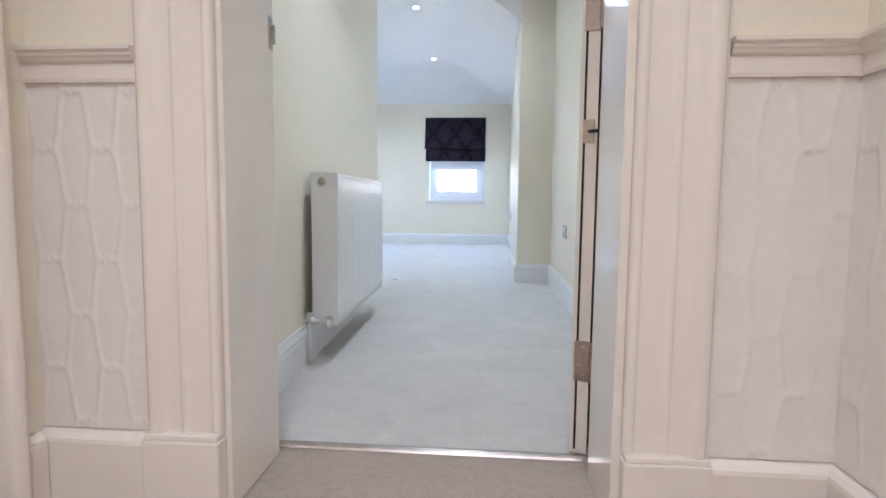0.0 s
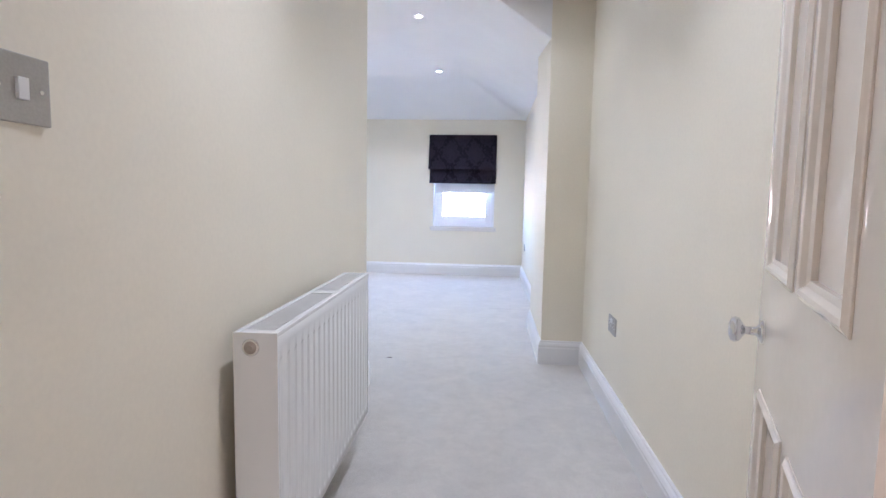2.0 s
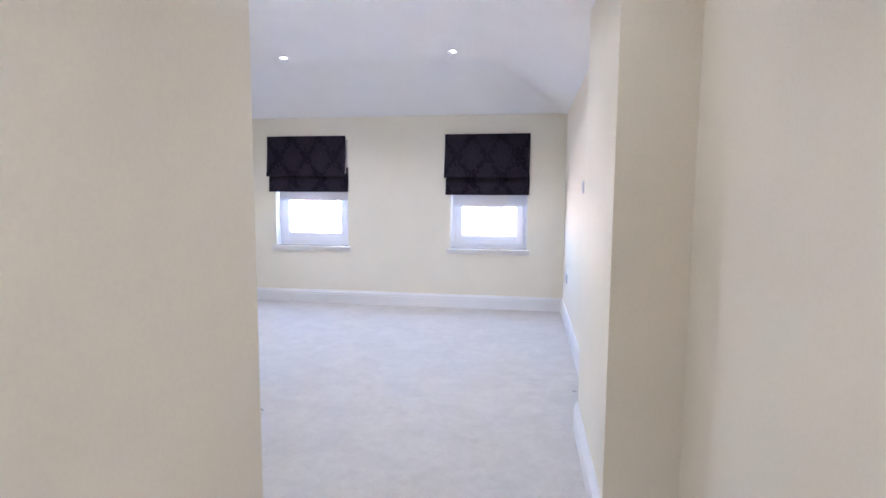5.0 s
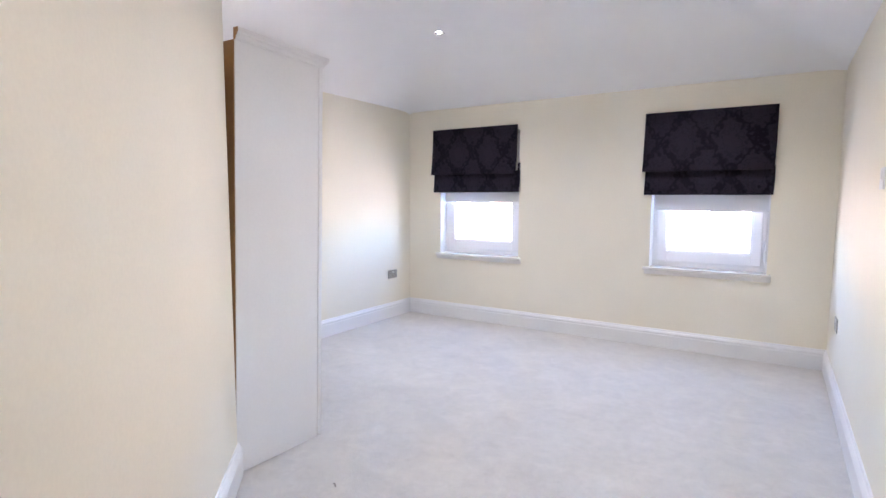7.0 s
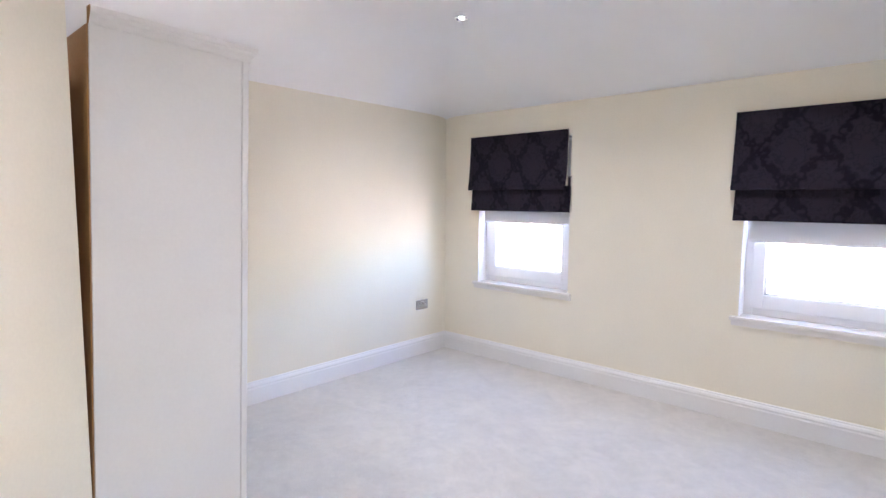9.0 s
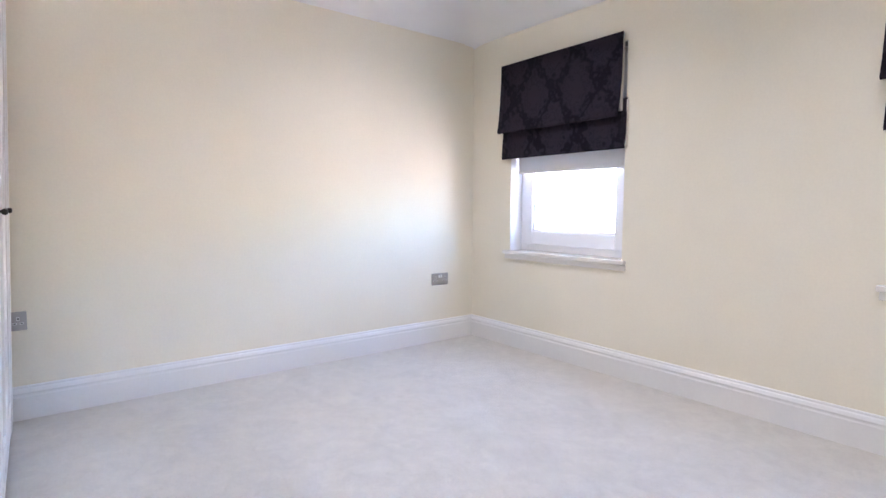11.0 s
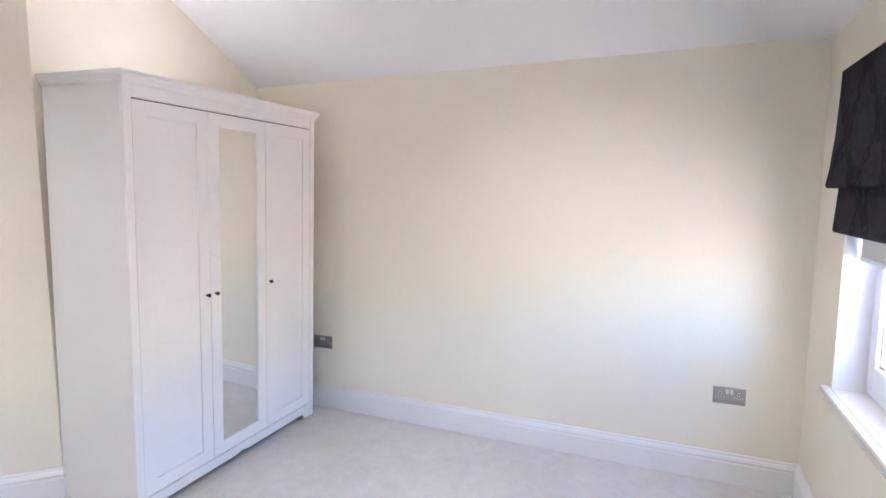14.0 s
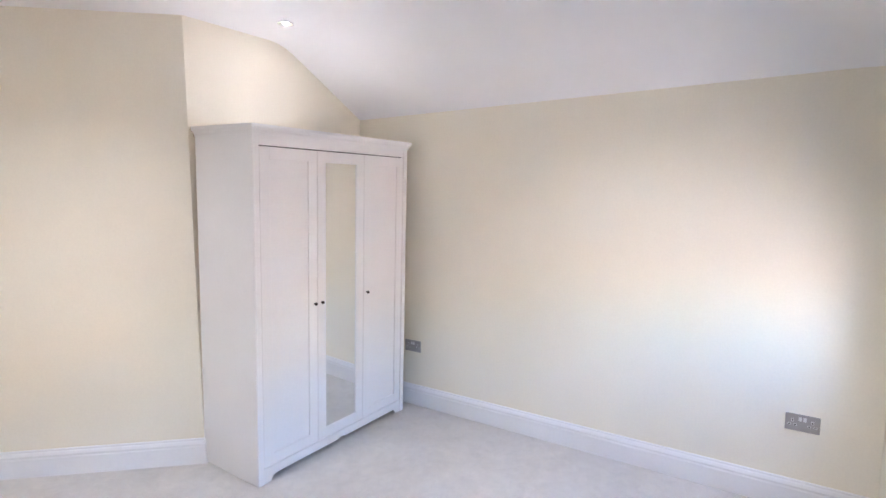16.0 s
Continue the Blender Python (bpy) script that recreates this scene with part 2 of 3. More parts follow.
upvc = material("white_upvc", (0.89, 0.89, 0.90), 0.25, stain=0.02, stain_scale=6)
wardrobe_white = material("white_foil_board", (0.81, 0.798, 0.78), 0.33, grain=0.015, grain_scale=80, stain=0.02, stain_scale=3, bump=0.03, bump_scale=90)
lining_cloth = material("cream_lining_cloth", (0.72, 0.68, 0.60), 0.85, grain=0.04, grain_scale=500, stain=0.03, bump=0.1, bump_scale=700)
hardboard = material("brown_hardboard", (0.42, 0.23, 0.09), 0.7, grain=0.12, grain_scale=160, stain=0.12, stain_scale=4, bump=0.1, bump_scale=200)
radiator_white = material("white_enamel", (0.80, 0.80, 0.79), 0.25, stain=0.015, stain_scale=6, bump=0.02, bump_scale=30)
# Near-black that paints shade into the wardrobe's door gaps; also colours house panes.
gap_shade_and_pane = material("gap_shade_and_pane_dark", (0.02, 0.018, 0.016), 0.9, stain=0.1)
relief_white = material("relief_paper_white_gloss", (0.84, 0.79, 0.735), 0.3, grain=0.02, grain_scale=50, stain=0.02, stain_scale=4, bump=0.12, bump_scale=110, coat=0.2)


def roller_material():
    """Thin white blind cloth: half of the light that it scatters comes out on the far side."""
    m = material("white_roller_fabric", (0.80, 0.80, 0.81), 0.8, grain=0.03, grain_scale=700, stain=0.02, bump=0.15, bump_scale=900)
    n, l = m.node_tree.nodes, m.node_tree.links
    through_cloth, mix = n.new("ShaderNodeBsdfTranslucent"), n.new("ShaderNodeMixShader")
    through_cloth.inputs["Color"].default_value = (0.62, 0.62, 0.62, 1)
    mix.inputs[0].default_value = 0.10
    l.new(n["Principled BSDF"].outputs[0], mix.inputs[1]), l.new(through_cloth.outputs[0], mix.inputs[2])
    l.new(mix.outputs[0], n["Material Output"].inputs["Surface"])
    return m


def pane_material():
    m = bpy.data.materials.new("window_glass")
    m.use_nodes = True
    n, l = m.node_tree.nodes, m.node_tree.links
    n.remove(n["Principled BSDF"])
    clear, gloss, mix, fres = n.new("ShaderNodeBsdfTransparent"), n.new("ShaderNodeBsdfGlossy"), n.new("ShaderNodeMixShader"), n.new("ShaderNodeLayerWeight")
    clear.inputs["Color"].default_value = (0.93, 0.95, 0.96, 1)
    gloss.inputs["Roughness"].default_value = 0.02
    edge = n.new("ShaderNodeMath")
    edge.operation, edge.inputs[1].default_value = "POWER", 4.0
    rise = n.new("ShaderNodeMath")
    rise.operation, rise.inputs[1].default_value, rise.inputs[2].default_value = "MULTIPLY_ADD", 0.6, 0.04
    l.new(fres.outputs["Facing"], edge.inputs[0]), l.new(edge.outputs[0], rise.inputs[0])
    l.new(rise.outputs[0], mix.inputs[0]), l.new(clear.outputs[0], mix.inputs[1]), l.new(gloss.outputs[0], mix.inputs[2])
    l.new(mix.outputs[0], n["Material Output"].inputs["Surface"])
    return m


def damask_material():
    """Near-black aubergine cloth with a woven ogee figure, 0.34 m wide and 0.50 m high."""
    m = material("damask_cloth", (0.02, 0.015, 0.026), 0.62)
    n, l = m.node_tree.nodes, m.node_tree.links
    b = n["Principled BSDF"]
    co = n.new("ShaderNodeTexCoord")
    xyz = n.new("ShaderNodeSeparateXYZ")
    wob = n.new("ShaderNodeTexNoise")
    wob.inputs["Scale"].default_value, wob.inputs["Detail"].default_value = 26, 6
    l.new(co.outputs["Object"], xyz.inputs[0]), l.new(co.outputs["Object"], wob.inputs["Vector"])

    def calc(op, a, c=None):
        k = n.new("ShaderNodeMath")
        k.operation = op
        for i, v in enumerate((a, c)):
            if v is None:
                continue
            if isinstance(v, (int, float)):
                k.inputs[i].default_value = v
            else:
                l.new(v, k.inputs[i])
        return k.outputs[0]

    cx = calc("COSINE", calc("MULTIPLY", xyz.outputs["X"], math.tau / 0.34))
    cz = calc("COSINE", calc("MULTIPLY", xyz.outputs["Z"], math.tau / 0.50))
    lattice = calc("ADD", calc("ADD", cx, cz), calc("MULTIPLY", calc("SUBTRACT", wob.outputs["Fac"], 0.5), 3.3))
    petal = calc("MULTIPLY", calc("COSINE", calc("MULTIPLY", xyz.outputs["X"], 5 * math.tau / 0.34)), calc("COSINE", calc("MULTIPLY", xyz.outputs["Z"], 5 * math.tau / 0.50)))
    band = calc("ABSOLUTE", calc("ADD", lattice, calc("MULTIPLY", petal, 0.28)))
    ring = n.new("ShaderNodeMapRange")
    ring.inputs["From Min"].default_value, ring.inputs["From Max"].default_value = 0.18, 0.75
    l.new(band, ring.inputs["Value"])
    inner = n.new("ShaderNodeMapRange")
    inner.inputs["From Min"].default_value, inner.inputs["From Max"].default_value = 0.05, 0.22
    inner.inputs["To Min"].default_value, inner.inputs["To Max"].default_value = 0.55, 1.0
    l.new(calc("ABSOLUTE", calc("SUBTRACT", band, 1.25)), inner.inputs["Value"])
    thread = n.new("ShaderNodeTexNoise")
    thread.inputs["Scale"].default_value, thread.inputs["Detail"].default_value = 1.0, 2
    stretch = n.new("ShaderNodeMapping")
    stretch.inputs["Scale"].default_value = (30, 30, 420)
    l.new(co.outputs["Object"], stretch.inputs[0]), l.new(stretch.outputs[0], thread.inputs["Vector"])
    fac = calc("MULTIPLY", calc("MULTIPLY", ring.outputs[0], inner.outputs[0]), calc("ADD", 0.55, calc("MULTIPLY", thread.outputs["Fac"], 0.9)))
    mix = n.new("ShaderNodeMix")
    mix.data_type = "RGBA"
    mix.inputs["A"].default_value, mix.inputs["B"].default_value = (0.0080, 0.0054, 0.0125, 1), (0.0190, 0.0138, 0.0245, 1)
    l.new(fac, mix.inputs["Factor"])
    l.new(mix.outputs["Result"], b.inputs["Base Color"])
    r = n.new("ShaderNodeMapRange")
    r.inputs["To Min"].default_value, r.inputs["To Max"].default_value = 0.95, 0.78
    b.inputs["Specular IOR Level"].default_value = 0.25
    l.new(fac, r.inputs["Value"]), l.new(r.outputs[0], b.inputs["Roughness"])
    bump = n.new("ShaderNodeBump")
    bump.inputs["Strength"].default_value, bump.inputs["Distance"].default_value = 0.3, 0.002
    wrinkle = n.new("ShaderNodeTexNoise")
    wrinkle.inputs["Scale"].default_value, wrinkle.inputs["Detail"].default_value = 1.0, 3
    flat = n.new("ShaderNodeMapping")
    flat.inputs["Scale"].default_value = (3, 3, 30)
    l.new(co.outputs["Object"], flat.inputs[0]), l.new(flat.outputs[0], wrinkle.inputs["Vector"])
    l.new(calc("ADD", fac, calc("MULTIPLY", wrinkle.outputs["Fac"], 3.0)), bump.inputs["Height"])
    l.new(bump.outputs[0], b.inputs["Normal"])
    return m


mirror_glass, glass, damask, blackout = material("mirror_glass", (0.86, 0.87, 0.86), 0.015, 1.0), pane_material(), damask_material(), roller_material()


def empty(name, x=0, y=0, z=0, rx=0, ry=0, rz=0):
    ob = new(name)
    ob.matrix_world = pose(x, y, z, rx, ry, rz)
    ob.empty_display_size = 0.1
    return ob


# ---- outside ----
def outside_material(name, colour, rough=0.85):
    return material(name, colour, rough, grain=0.1, grain_scale=6, stain=0.12, stain_scale=0.6, bump=0.2, bump_scale=12)


tarmac, pale_stone, slate = outside_material("pale_paving", (0.47, 0.365, 0.30)), outside_material("sandstone", (0.52, 0.36, 0.26)), outside_material("slate", (0.14, 0.14, 0.15))
structure("ground", prism(B(), [(-900, -900), (900, -900), (900, 900), (-900, 900)], -4.3, -4.0), tarmac, "pale sunlit paving below the windows", "ground")


def house_opposite(x, y):
    h = empty("house", x, y, -4.0)
    part("wall", box(B(), -9, 9, 0, 7, 0, 7.0), pale_stone, h, "sunlit sandstone wall")
    bm = B()
    v = [bm.verts.new(p) for p in ((-9.3, -0.3, 6.95), (9.3, -0.3, 6.95), (9.3, 7.3, 6.95), (-9.3, 7.3, 6.95), (-9.3, 3.5, 9.0), (9.3, 3.5, 9.0))]
    for f in ((0, 1, 5, 4), (2, 3, 4, 5), (0, 4, 3), (1, 2, 5), (3, 2, 1, 0)):
        bm.faces.new([v[i] for i in f])
    roof = part("roof", bm, slate, h, "grey slate roof")
    part("chimney", box(B(), 3.0, 4.0, 3.0, 3.8, 8.2, 10.2), pale_stone, roof)
    for wz in (0.9, 3.7):
        for wx in (-7.2, -4.8, -2.4, 0, 2.4, 4.8, 7.2):
            w = part("window", box(B(), wx - 0.55, wx + 0.55, -0.04, 0.1, wz, wz + 1.7), upvc, h, "white framed window")
            for pz in (wz + 0.08, wz + 0.89):
                part("pane", box(B(), wx - 0.47, wx + 0.47, -0.05, -0.042, pz, pz + 0.73), gap_shade_and_pane, w)
            part("sill", box(B(), wx - 0.7, wx + 0.7, -0.14, -0.001, wz - 0.16, wz - 0.02), pale_stone, w)
    part("string_course", box(B(), -9.02, 9.02, -0.08, -0.001, 3.0, 3.25), pale_stone, h)
    return tagged(h, "two-storey sandstone house with a slate roof across the street", "house")


house_opposite(-3.0, 25.0)


# ---- windows and blinds ----
def window(name, x0, x1):
    w = empty(name, 0, 0, 0)
    tagged(w, "white plastic casement window with a painted sill", "window", kind="structure")
    yf = NORTH + 0.115
    z0, z1 = SILL, HEAD
    bm = B()
    for a, b, c, d in ((x0, x0 + 0.055, z0, z1), (x1 - 0.055, x1, z0, z1), (x0 + 0.055, x1 - 0.055, z0, z0 + 0.055), (x0 + 0.055, x1 - 0.055, z1 - 0.055, z1)):
        box(bm, a, b, yf, yf + 0.07, c, d, 0.004)
    part("window_frame", bm, upvc, w)
    bm = B()
    s0, s1, sz0, sz1 = x0 + 0.045, x1 - 0.045, z0 + 0.045, z1 - 0.045
    t = 0.072
    for a, b, c, d in ((s0, s0 + t, sz0, sz1), (s1 - t, s1, sz0, sz1), (s0 + t, s1 - t, sz0, sz0 + t + 0.02), (s0 + t, s1 - t, sz1 - t, sz1)):
        box(bm, a, b, yf - 0.016, yf + 0.05, c, d, 0.005)
    sash = part("sash", bm, upvc, w)
    bm = B()
    for a, b, c, d in ((s0 + t, s0 + t + 0.012, sz0 + t + 0.02, sz1 - t), (s1 - t - 0.012, s1 - t, sz0 + t + 0.02, sz1 - t), (s0 + t, s1 - t, sz0 + t + 0.02, sz0 + t + 0.032)):
        box(bm, a, b, yf + 0.0, yf + 0.012, c, d)
    part("glazing_bead", bm, upvc, sash)
    pane = part("pane", box(B(), s0 + t - 0.005, s1 - t + 0.005, yf + 0.018, yf + 0.022, sz0 + t, sz1 - t), glass, sash)
    pane.visible_shadow = False
    # linings of the reveal and the sill board with its nosing
    bm = B()
    box(bm, x0, x0 + 0.004, NORTH + 0.002, yf, z0, z1), box(bm, x1 - 0.004, x1, NORTH + 0.002, yf, z0, z1), box(bm, x0, x1, NORTH + 0.002, yf, z1 - 0.004, z1)
    part("reveal_lining", bm, satin_white, w)
    bm = B()
    box(bm, x0, x1, NORTH, yf + 0.01, z0 - 0.03, z0)
    box(bm, x0 - 0.045, x1 + 0.030, NORTH - 0.030, NORTH - 0.0005, z0 - 0.026, z0, 0.006)
    box(bm, x0 - 0.035, x1 + 0.03, NORTH - 0.016, NORTH - 0.0005, z0 - 0.060, z0 - 0.0265, 0.003)
    part("window_sill", bm, gloss_white, w, "glossy white sill board")
    return w


window("window_1", *WIN_L)
window("window_2", *WIN_R)


def sheet(rows, thick):
    """A cloth strip from profile rows of (x0, x1, y, z), given a thickness behind it."""
    bm = B()
    n = 24
    front = [[bm.verts.new((a + (b - a) * i / n, y + 0.0012 * math.sin(9 * i / n + z * 7), z)) for i in range(n + 1)] for a, b, y, z in rows]
    back = [[bm.verts.new((v.co.x, v.co.y + thick, v.co.z)) for v in r] for r in front]
    for g, flip in ((front, False), (back, True)):
        for p, q in zip(g, g[1:]):
            for i in range(n):
                f = (p[i], p[i + 1], q[i + 1], q[i])
                bm.faces.new(f[::-1] if flip else f).smooth = True
    for i in range(n):
        bm.faces.new((front[0][i], front[0][i + 1], back[0][i + 1], back[0][i]))
        bm.faces.new((front[-1][i], front[-1][i + 1], back[-1][i + 1], back[-1][i]))
    for j in range(len(rows) - 1):
        for i in (0, n):
            bm.faces.new((front[j][i], front[j + 1][i], back[j + 1][i], back[j][i]))
    return bm


def roman_blind(x0, x1, top, fold, bottom, slack, off=0.0):
    ob = empty("roman_blind", (x0 + x1) / 2, NORTH, top)
    m = ob.matrix_world.inverted()

    def cloth(name, rows, thick, label=""):
        bm = sheet(rows, thick)
        bm.transform(m)
        return part(name, bm, damask, ob, label, True)

    y = NORTH + off
    cloth("upper_panel", [(x0, x1, y - 0.046, top), (x0, x1, y - 0.047, top - 0.1), (x0 - 0.004, x1, y - 0.050, top - 0.25), (x0 - 0.006, x1 - 0.004, y - 0.060, fold + 0.08), (x0 - 0.008, x1 - 0.006, y - 0.070, fold + 0.012), (x0 - 0.008, x1 - 0.006, y - 0.062, fold), (x0 - 0.007, x1 - 0.006, y - 0.053, fold + 0.002), (x0 - 0.004, x1 - 0.004, y - 0.049, fold + 0.02)], 0.004)
    w = NORTH - 0.001
    cloth("lower_panel", [(x0 + 0.010, x1 + slack, w - 0.010, fold + 0.10), (x0 + 0.008, x1 + slack, w - 0.014, fold), (x0 + 0.006, x1 + slack, w - 0.020, fold - 0.1), (x0 + 0.004, x1 + slack - 0.004, w - 0.024, bottom + 0.012), (x0 + 0.004, x1 + slack - 0.004, w - 0.020, bottom), (x0 + 0.004, x1 + slack - 0.004, w - 0.012, bottom + 0.01)], 0.004)
    bm = box(B(), x1 + slack - 0.004, x1 + slack + 0.003, w - 0.012, w - 0.002, bottom + 0.004, fold + 0.095, 0.001)
    bm.transform(m)
    part("edge_strip", bm, lining_cloth, ob, "pale strip down the side edge")
    # the pale lining hangs behind the cloth and turns up in a round loop
    bm = B()
    n, r = 10, 0.009
    mid, low = y - 0.034, fold + 0.040
    arc = [(mid - r * math.cos(math.pi * i / n), low - r * math.sin(math.pi * i / n)) for i in range(n + 1)]
    outline = [(mid - r, top - 0.035)] + arc + [(mid + r, top - 0.035)]
    ends = [[bm.verts.new((x, yy, zz)) for yy, zz in outline] for x in (x0 + 0.012, x1 - 0.004)]
    bm.faces.new(ends[0]), bm.faces.new(ends[1][::-1])
    for i in range(len(outline)):
        h = (i + 1) % len(outline)
        bm.faces.new((ends[0][i], ends[0][h], ends[1][h], ends[1][i]))
    bm.transform(m)
    part("lining", bm, lining_cloth, ob, "cream lining looped behind the dark cloth")
    bm = box(B(), x0 + 0.01, x1 - 0.01, y - 0.030, NORTH - 0.002, top - 0.03, top - 0.002)
    bm.transform(m)
    part("headrail", bm, satin_white, ob)
    part("rod", cylinder(B(), (x0 + 0.012 - (x0 + x1) / 2, -0.013, fold + 0.101 - top), (x1 + slack - (x0 + x1) / 2, -0.013, fold + 0.101 - top), 0.0025, sides=8), dark_steel, ob)
    return tagged(ob, "black damask roman blind half drawn up over the window", "blind", "roman blinds")


roman_blind(-2.208, -1.242, 1.965, 1.500, 1.322, 0.024, 0.012)
roman_blind(-0.078, 0.862, 1.965, 1.485, 1.295, 0.0)


def roller_blind(x0, x1, bottom, chain):
    ob = empty("roller_blind", (x0 + x1) / 2, NORTH + 0.06, HEAD)
    m = ob.matrix_world.inverted()
    y = NORTH + 0.052
    bm = box(B(), x0 + 0.03, x1 - 0.012, y, y + 0.0025, bottom + 0.012, HEAD - 0.03)
    bm.transform(m)
    part("fabric", bm, blackout, ob)
    bm = box(B(), x0 + 0.03, x1 - 0.012, y - 0.004, y + 0.008, bottom, bottom + 0.02, 0.003)
    bm.transform(m)
    part("bottom_bar", bm, blackout, ob)
    bm = cylinder(B(), (x0 + 0.02, y + 0.02, HEAD - 0.035), (x1 - 0.01, y + 0.02, HEAD - 0.035), 0.022)
    bm.transform(m)
    part("tube", bm, white_plastic, ob)
    if chain:
        bm = B()
        pts = [(x1 - 0.016, y + 0.012 - 0.012 * math.cos(a), HEAD - 0.05 - 1.165 * (1 - abs(1 - a / math.pi))) for a in [math.tau * i / 40 for i in range(41)]]
        for p, q in zip(pts, pts[1:]):
            cylinder(bm, p, q, 0.0018, sides=6)
        bm.transform(m)
        part("chain", bm, white_plastic, ob, "white bead chain")
        bm = box(B(), x1 - 0.026, x1 - 0.0045, y - 0.008, y + 0.032, 0.775, 0.86, 0.004)
        bm.transform(m)
        part("chain_tidy", bm, white_plastic, ob, "white plastic chain holder on the reveal")
    return tagged(ob, "white roller blind behind the dark blind", "blind", "roller blinds")


roller_blind(*WIN_L, 1.218, True)
roller_blind(*WIN_R, 1.160, True)


# ---- ceiling downlights ----
def lamp_glow():
    m = bpy.data.materials.new("lamp_glow")
    m.use_nodes = True
    b = m.node_tree.nodes["Principled BSDF"]
    b.inputs["Base Color"].default_value = (0.9, 0.9, 0.88, 1)
    b.inputs["Emission Color"].default_value, b.inputs["Emission Strength"].default_value = (1.0, 0.95, 0.88, 1), 9.0
    return m


glow = lamp_glow()


def downlight():
    ob = empty("downlight")
    bm = B()
    n = 28
    prof = [(0.044, 0.004), (0.046, -0.003), (0.040, -0.005), (0.034, -0.002), (0.030, 0.002), (0.0115, 0.0035)]
    rings = [[bm.verts.new((r * math.cos(i * math.tau / n), r * math.sin(i * math.tau / n), z)) for i in range(n)] for r, z in prof]
    for p, q in zip(rings, rings[1:]):
        for i in range(n):
            bm.faces.new((p[i], p[(i + 1) % n], q[(i + 1) % n], q[i])).smooth = True
    part("rim", bm, chrome, ob, "chrome rim")
    part("bulb", cylinder(B(), (0, 0, 0.002), (0, 0, 0.004), 0.0125, sides=24), glow, ob, "bright frosted lamp face")
    return tagged(ob, "small recessed chrome downlight, switched on; landing and two hall ones added", "downlight", "recessed downlights")


first = downlight()
# Fittings stand at the added hall fills and unseen landing lamps too.
spots = [(x, y, 2.596) for x, y in ROOM_LAMPS] + [(x, y, 2.331) for x, y in HALL_LAMP_AND_FILLS] + [(x, y, 2.596) for x, y in LANDING_FILLS]
first.matrix_world = pose(*spots[0])
for s in spots[1:]:
    copy_thing(first, pose(*s))


# ---- sockets and switches ----
def plate_on(kind, name, label, category, group, x, y, z, face):
    """face: the angle of the wall's outward side about z; the plate is built facing -y."""
    ob = kind(name)
    tagged(ob, label, category, group)
    ob.matrix_world = pose(x, y, z, 0, 0, face)
    return ob


def socket_double(name):
    ob = empty(name)
    part("plate", box(B(), -0.0735, 0.0735, -0.006, 0.0, -0.043, 0.043, 0.002), brushed, ob, "brushed steel plate")
    for sx, rx in ((-0.042, -0.010), (0.042, 0.010)):
        part("rocker", box(B(), rx - 0.007, rx + 0.007, -0.0095, -0.0055, 0.010, 0.032, 0.0012), white_plastic, ob, "white rocker switch")
        for dx, dz, w, h in ((0, 0.011, 0.0055, 0.0085), (-0.0125, -0.011, 0.0075, 0.0045), (0.0125, -0.011, 0.0075, 0.0045)):
            hole = part("pin_surround", box(B(), sx + dx - w, sx + dx + w, -0.0072, -0.0056, dz - h, dz + h, 0.0006), white_plastic, ob)
            part("pin_hole", box(B(), sx + dx - w * 0.5, sx + dx + w * 0.5, -0.0078, -0.0070, dz - h * 0.55, dz + h * 0.55), black_seal, hole)
    return ob


def switch_single(name):
    ob = empty(name)
    part("plate", box(B(), -0.043, 0.043, -0.006, 0.0, -0.043, 0.043, 0.002), brushed, ob, "brushed steel plate")
    part("rocker", box(B(), -0.008, 0.008, -0.011, -0.0055, -0.014, 0.014, 0.0015), white_plastic, ob, "white rocker")
    for dx in (-0.030, 0.030):
        part("screw", cylinder(B(), (dx, -0.0055, 0), (dx, -0.0068, 0), 0.003, sides=12), chrome, ob)
    return ob


def control_plate(name):
    ob = empty(name)
    part("plate", box(B(), -0.043, 0.043, -0.008, 0.0, -0.045, 0.045, 0.003), white_plastic, ob, "white plastic cover")
    part("rocker", box(B(), -0.018, 0.018, -0.011, -0.0085, -0.005, 0.03, 0.002), white_plastic, ob)
    return ob


SOCKET = "brushed steel double socket with white switches on the wall"
plate_on(socket_double, "power_socket", SOCKET, "socket", "wall sockets", WEST, 8.771, 0.457, 90)
plate_on(socket_double, "power_socket", "brushed steel double socket partly hidden by the wardrobe", "socket", "wall sockets", WEST, 6.307, 0.457, 90)
plate_on(socket_double, "power_socket", SOCKET, "socket", "wall sockets", EAST, 8.53, 0.46, -90)
plate_on(socket_double, "power_socket", "brushed steel double socket with white switches in the hall", "socket", "wall sockets", HALL_EAST, 4.25, 0.462, -90)
plate_on(switch_single, "light_switch", "brushed steel light switch with one white rocker", "switch", "", 0.20 - 0.1 * (2.238 - 2.03) / 2.49, 2.238, 1.199, 87.7)
plate_on(control_plate, "heating_control", "white plastic control plate on the bedroom wall", "switch", "", EAST, 7.17, 1.348, -90)


# ---- wardrobe ----
def wardrobe():
    """Origin at the middle of the foot of its front; x to the west is negative, depth runs to -y."""
    W, D, H = 1.270, 0.515, 1.925
    ob = empty("wardrobe", -1.753, 6.310, 0.0, -1.9, 0, 0)
    h = W / 2
    for sx in (-1, 1):
        a, b = sorted((sx * h, sx * (h - 0.018)))
        part("side_panel", box(B(), a, b, -D, -0.024, -0.008, H, 0.0015), wardrobe_white, ob)
    part("back_panel", box(B(), -h + 0.003, h - 0.003, -D - 0.005, -D - 0.001, 0.05, H - 0.004), hardboard, ob, "bare brown hardboard back")
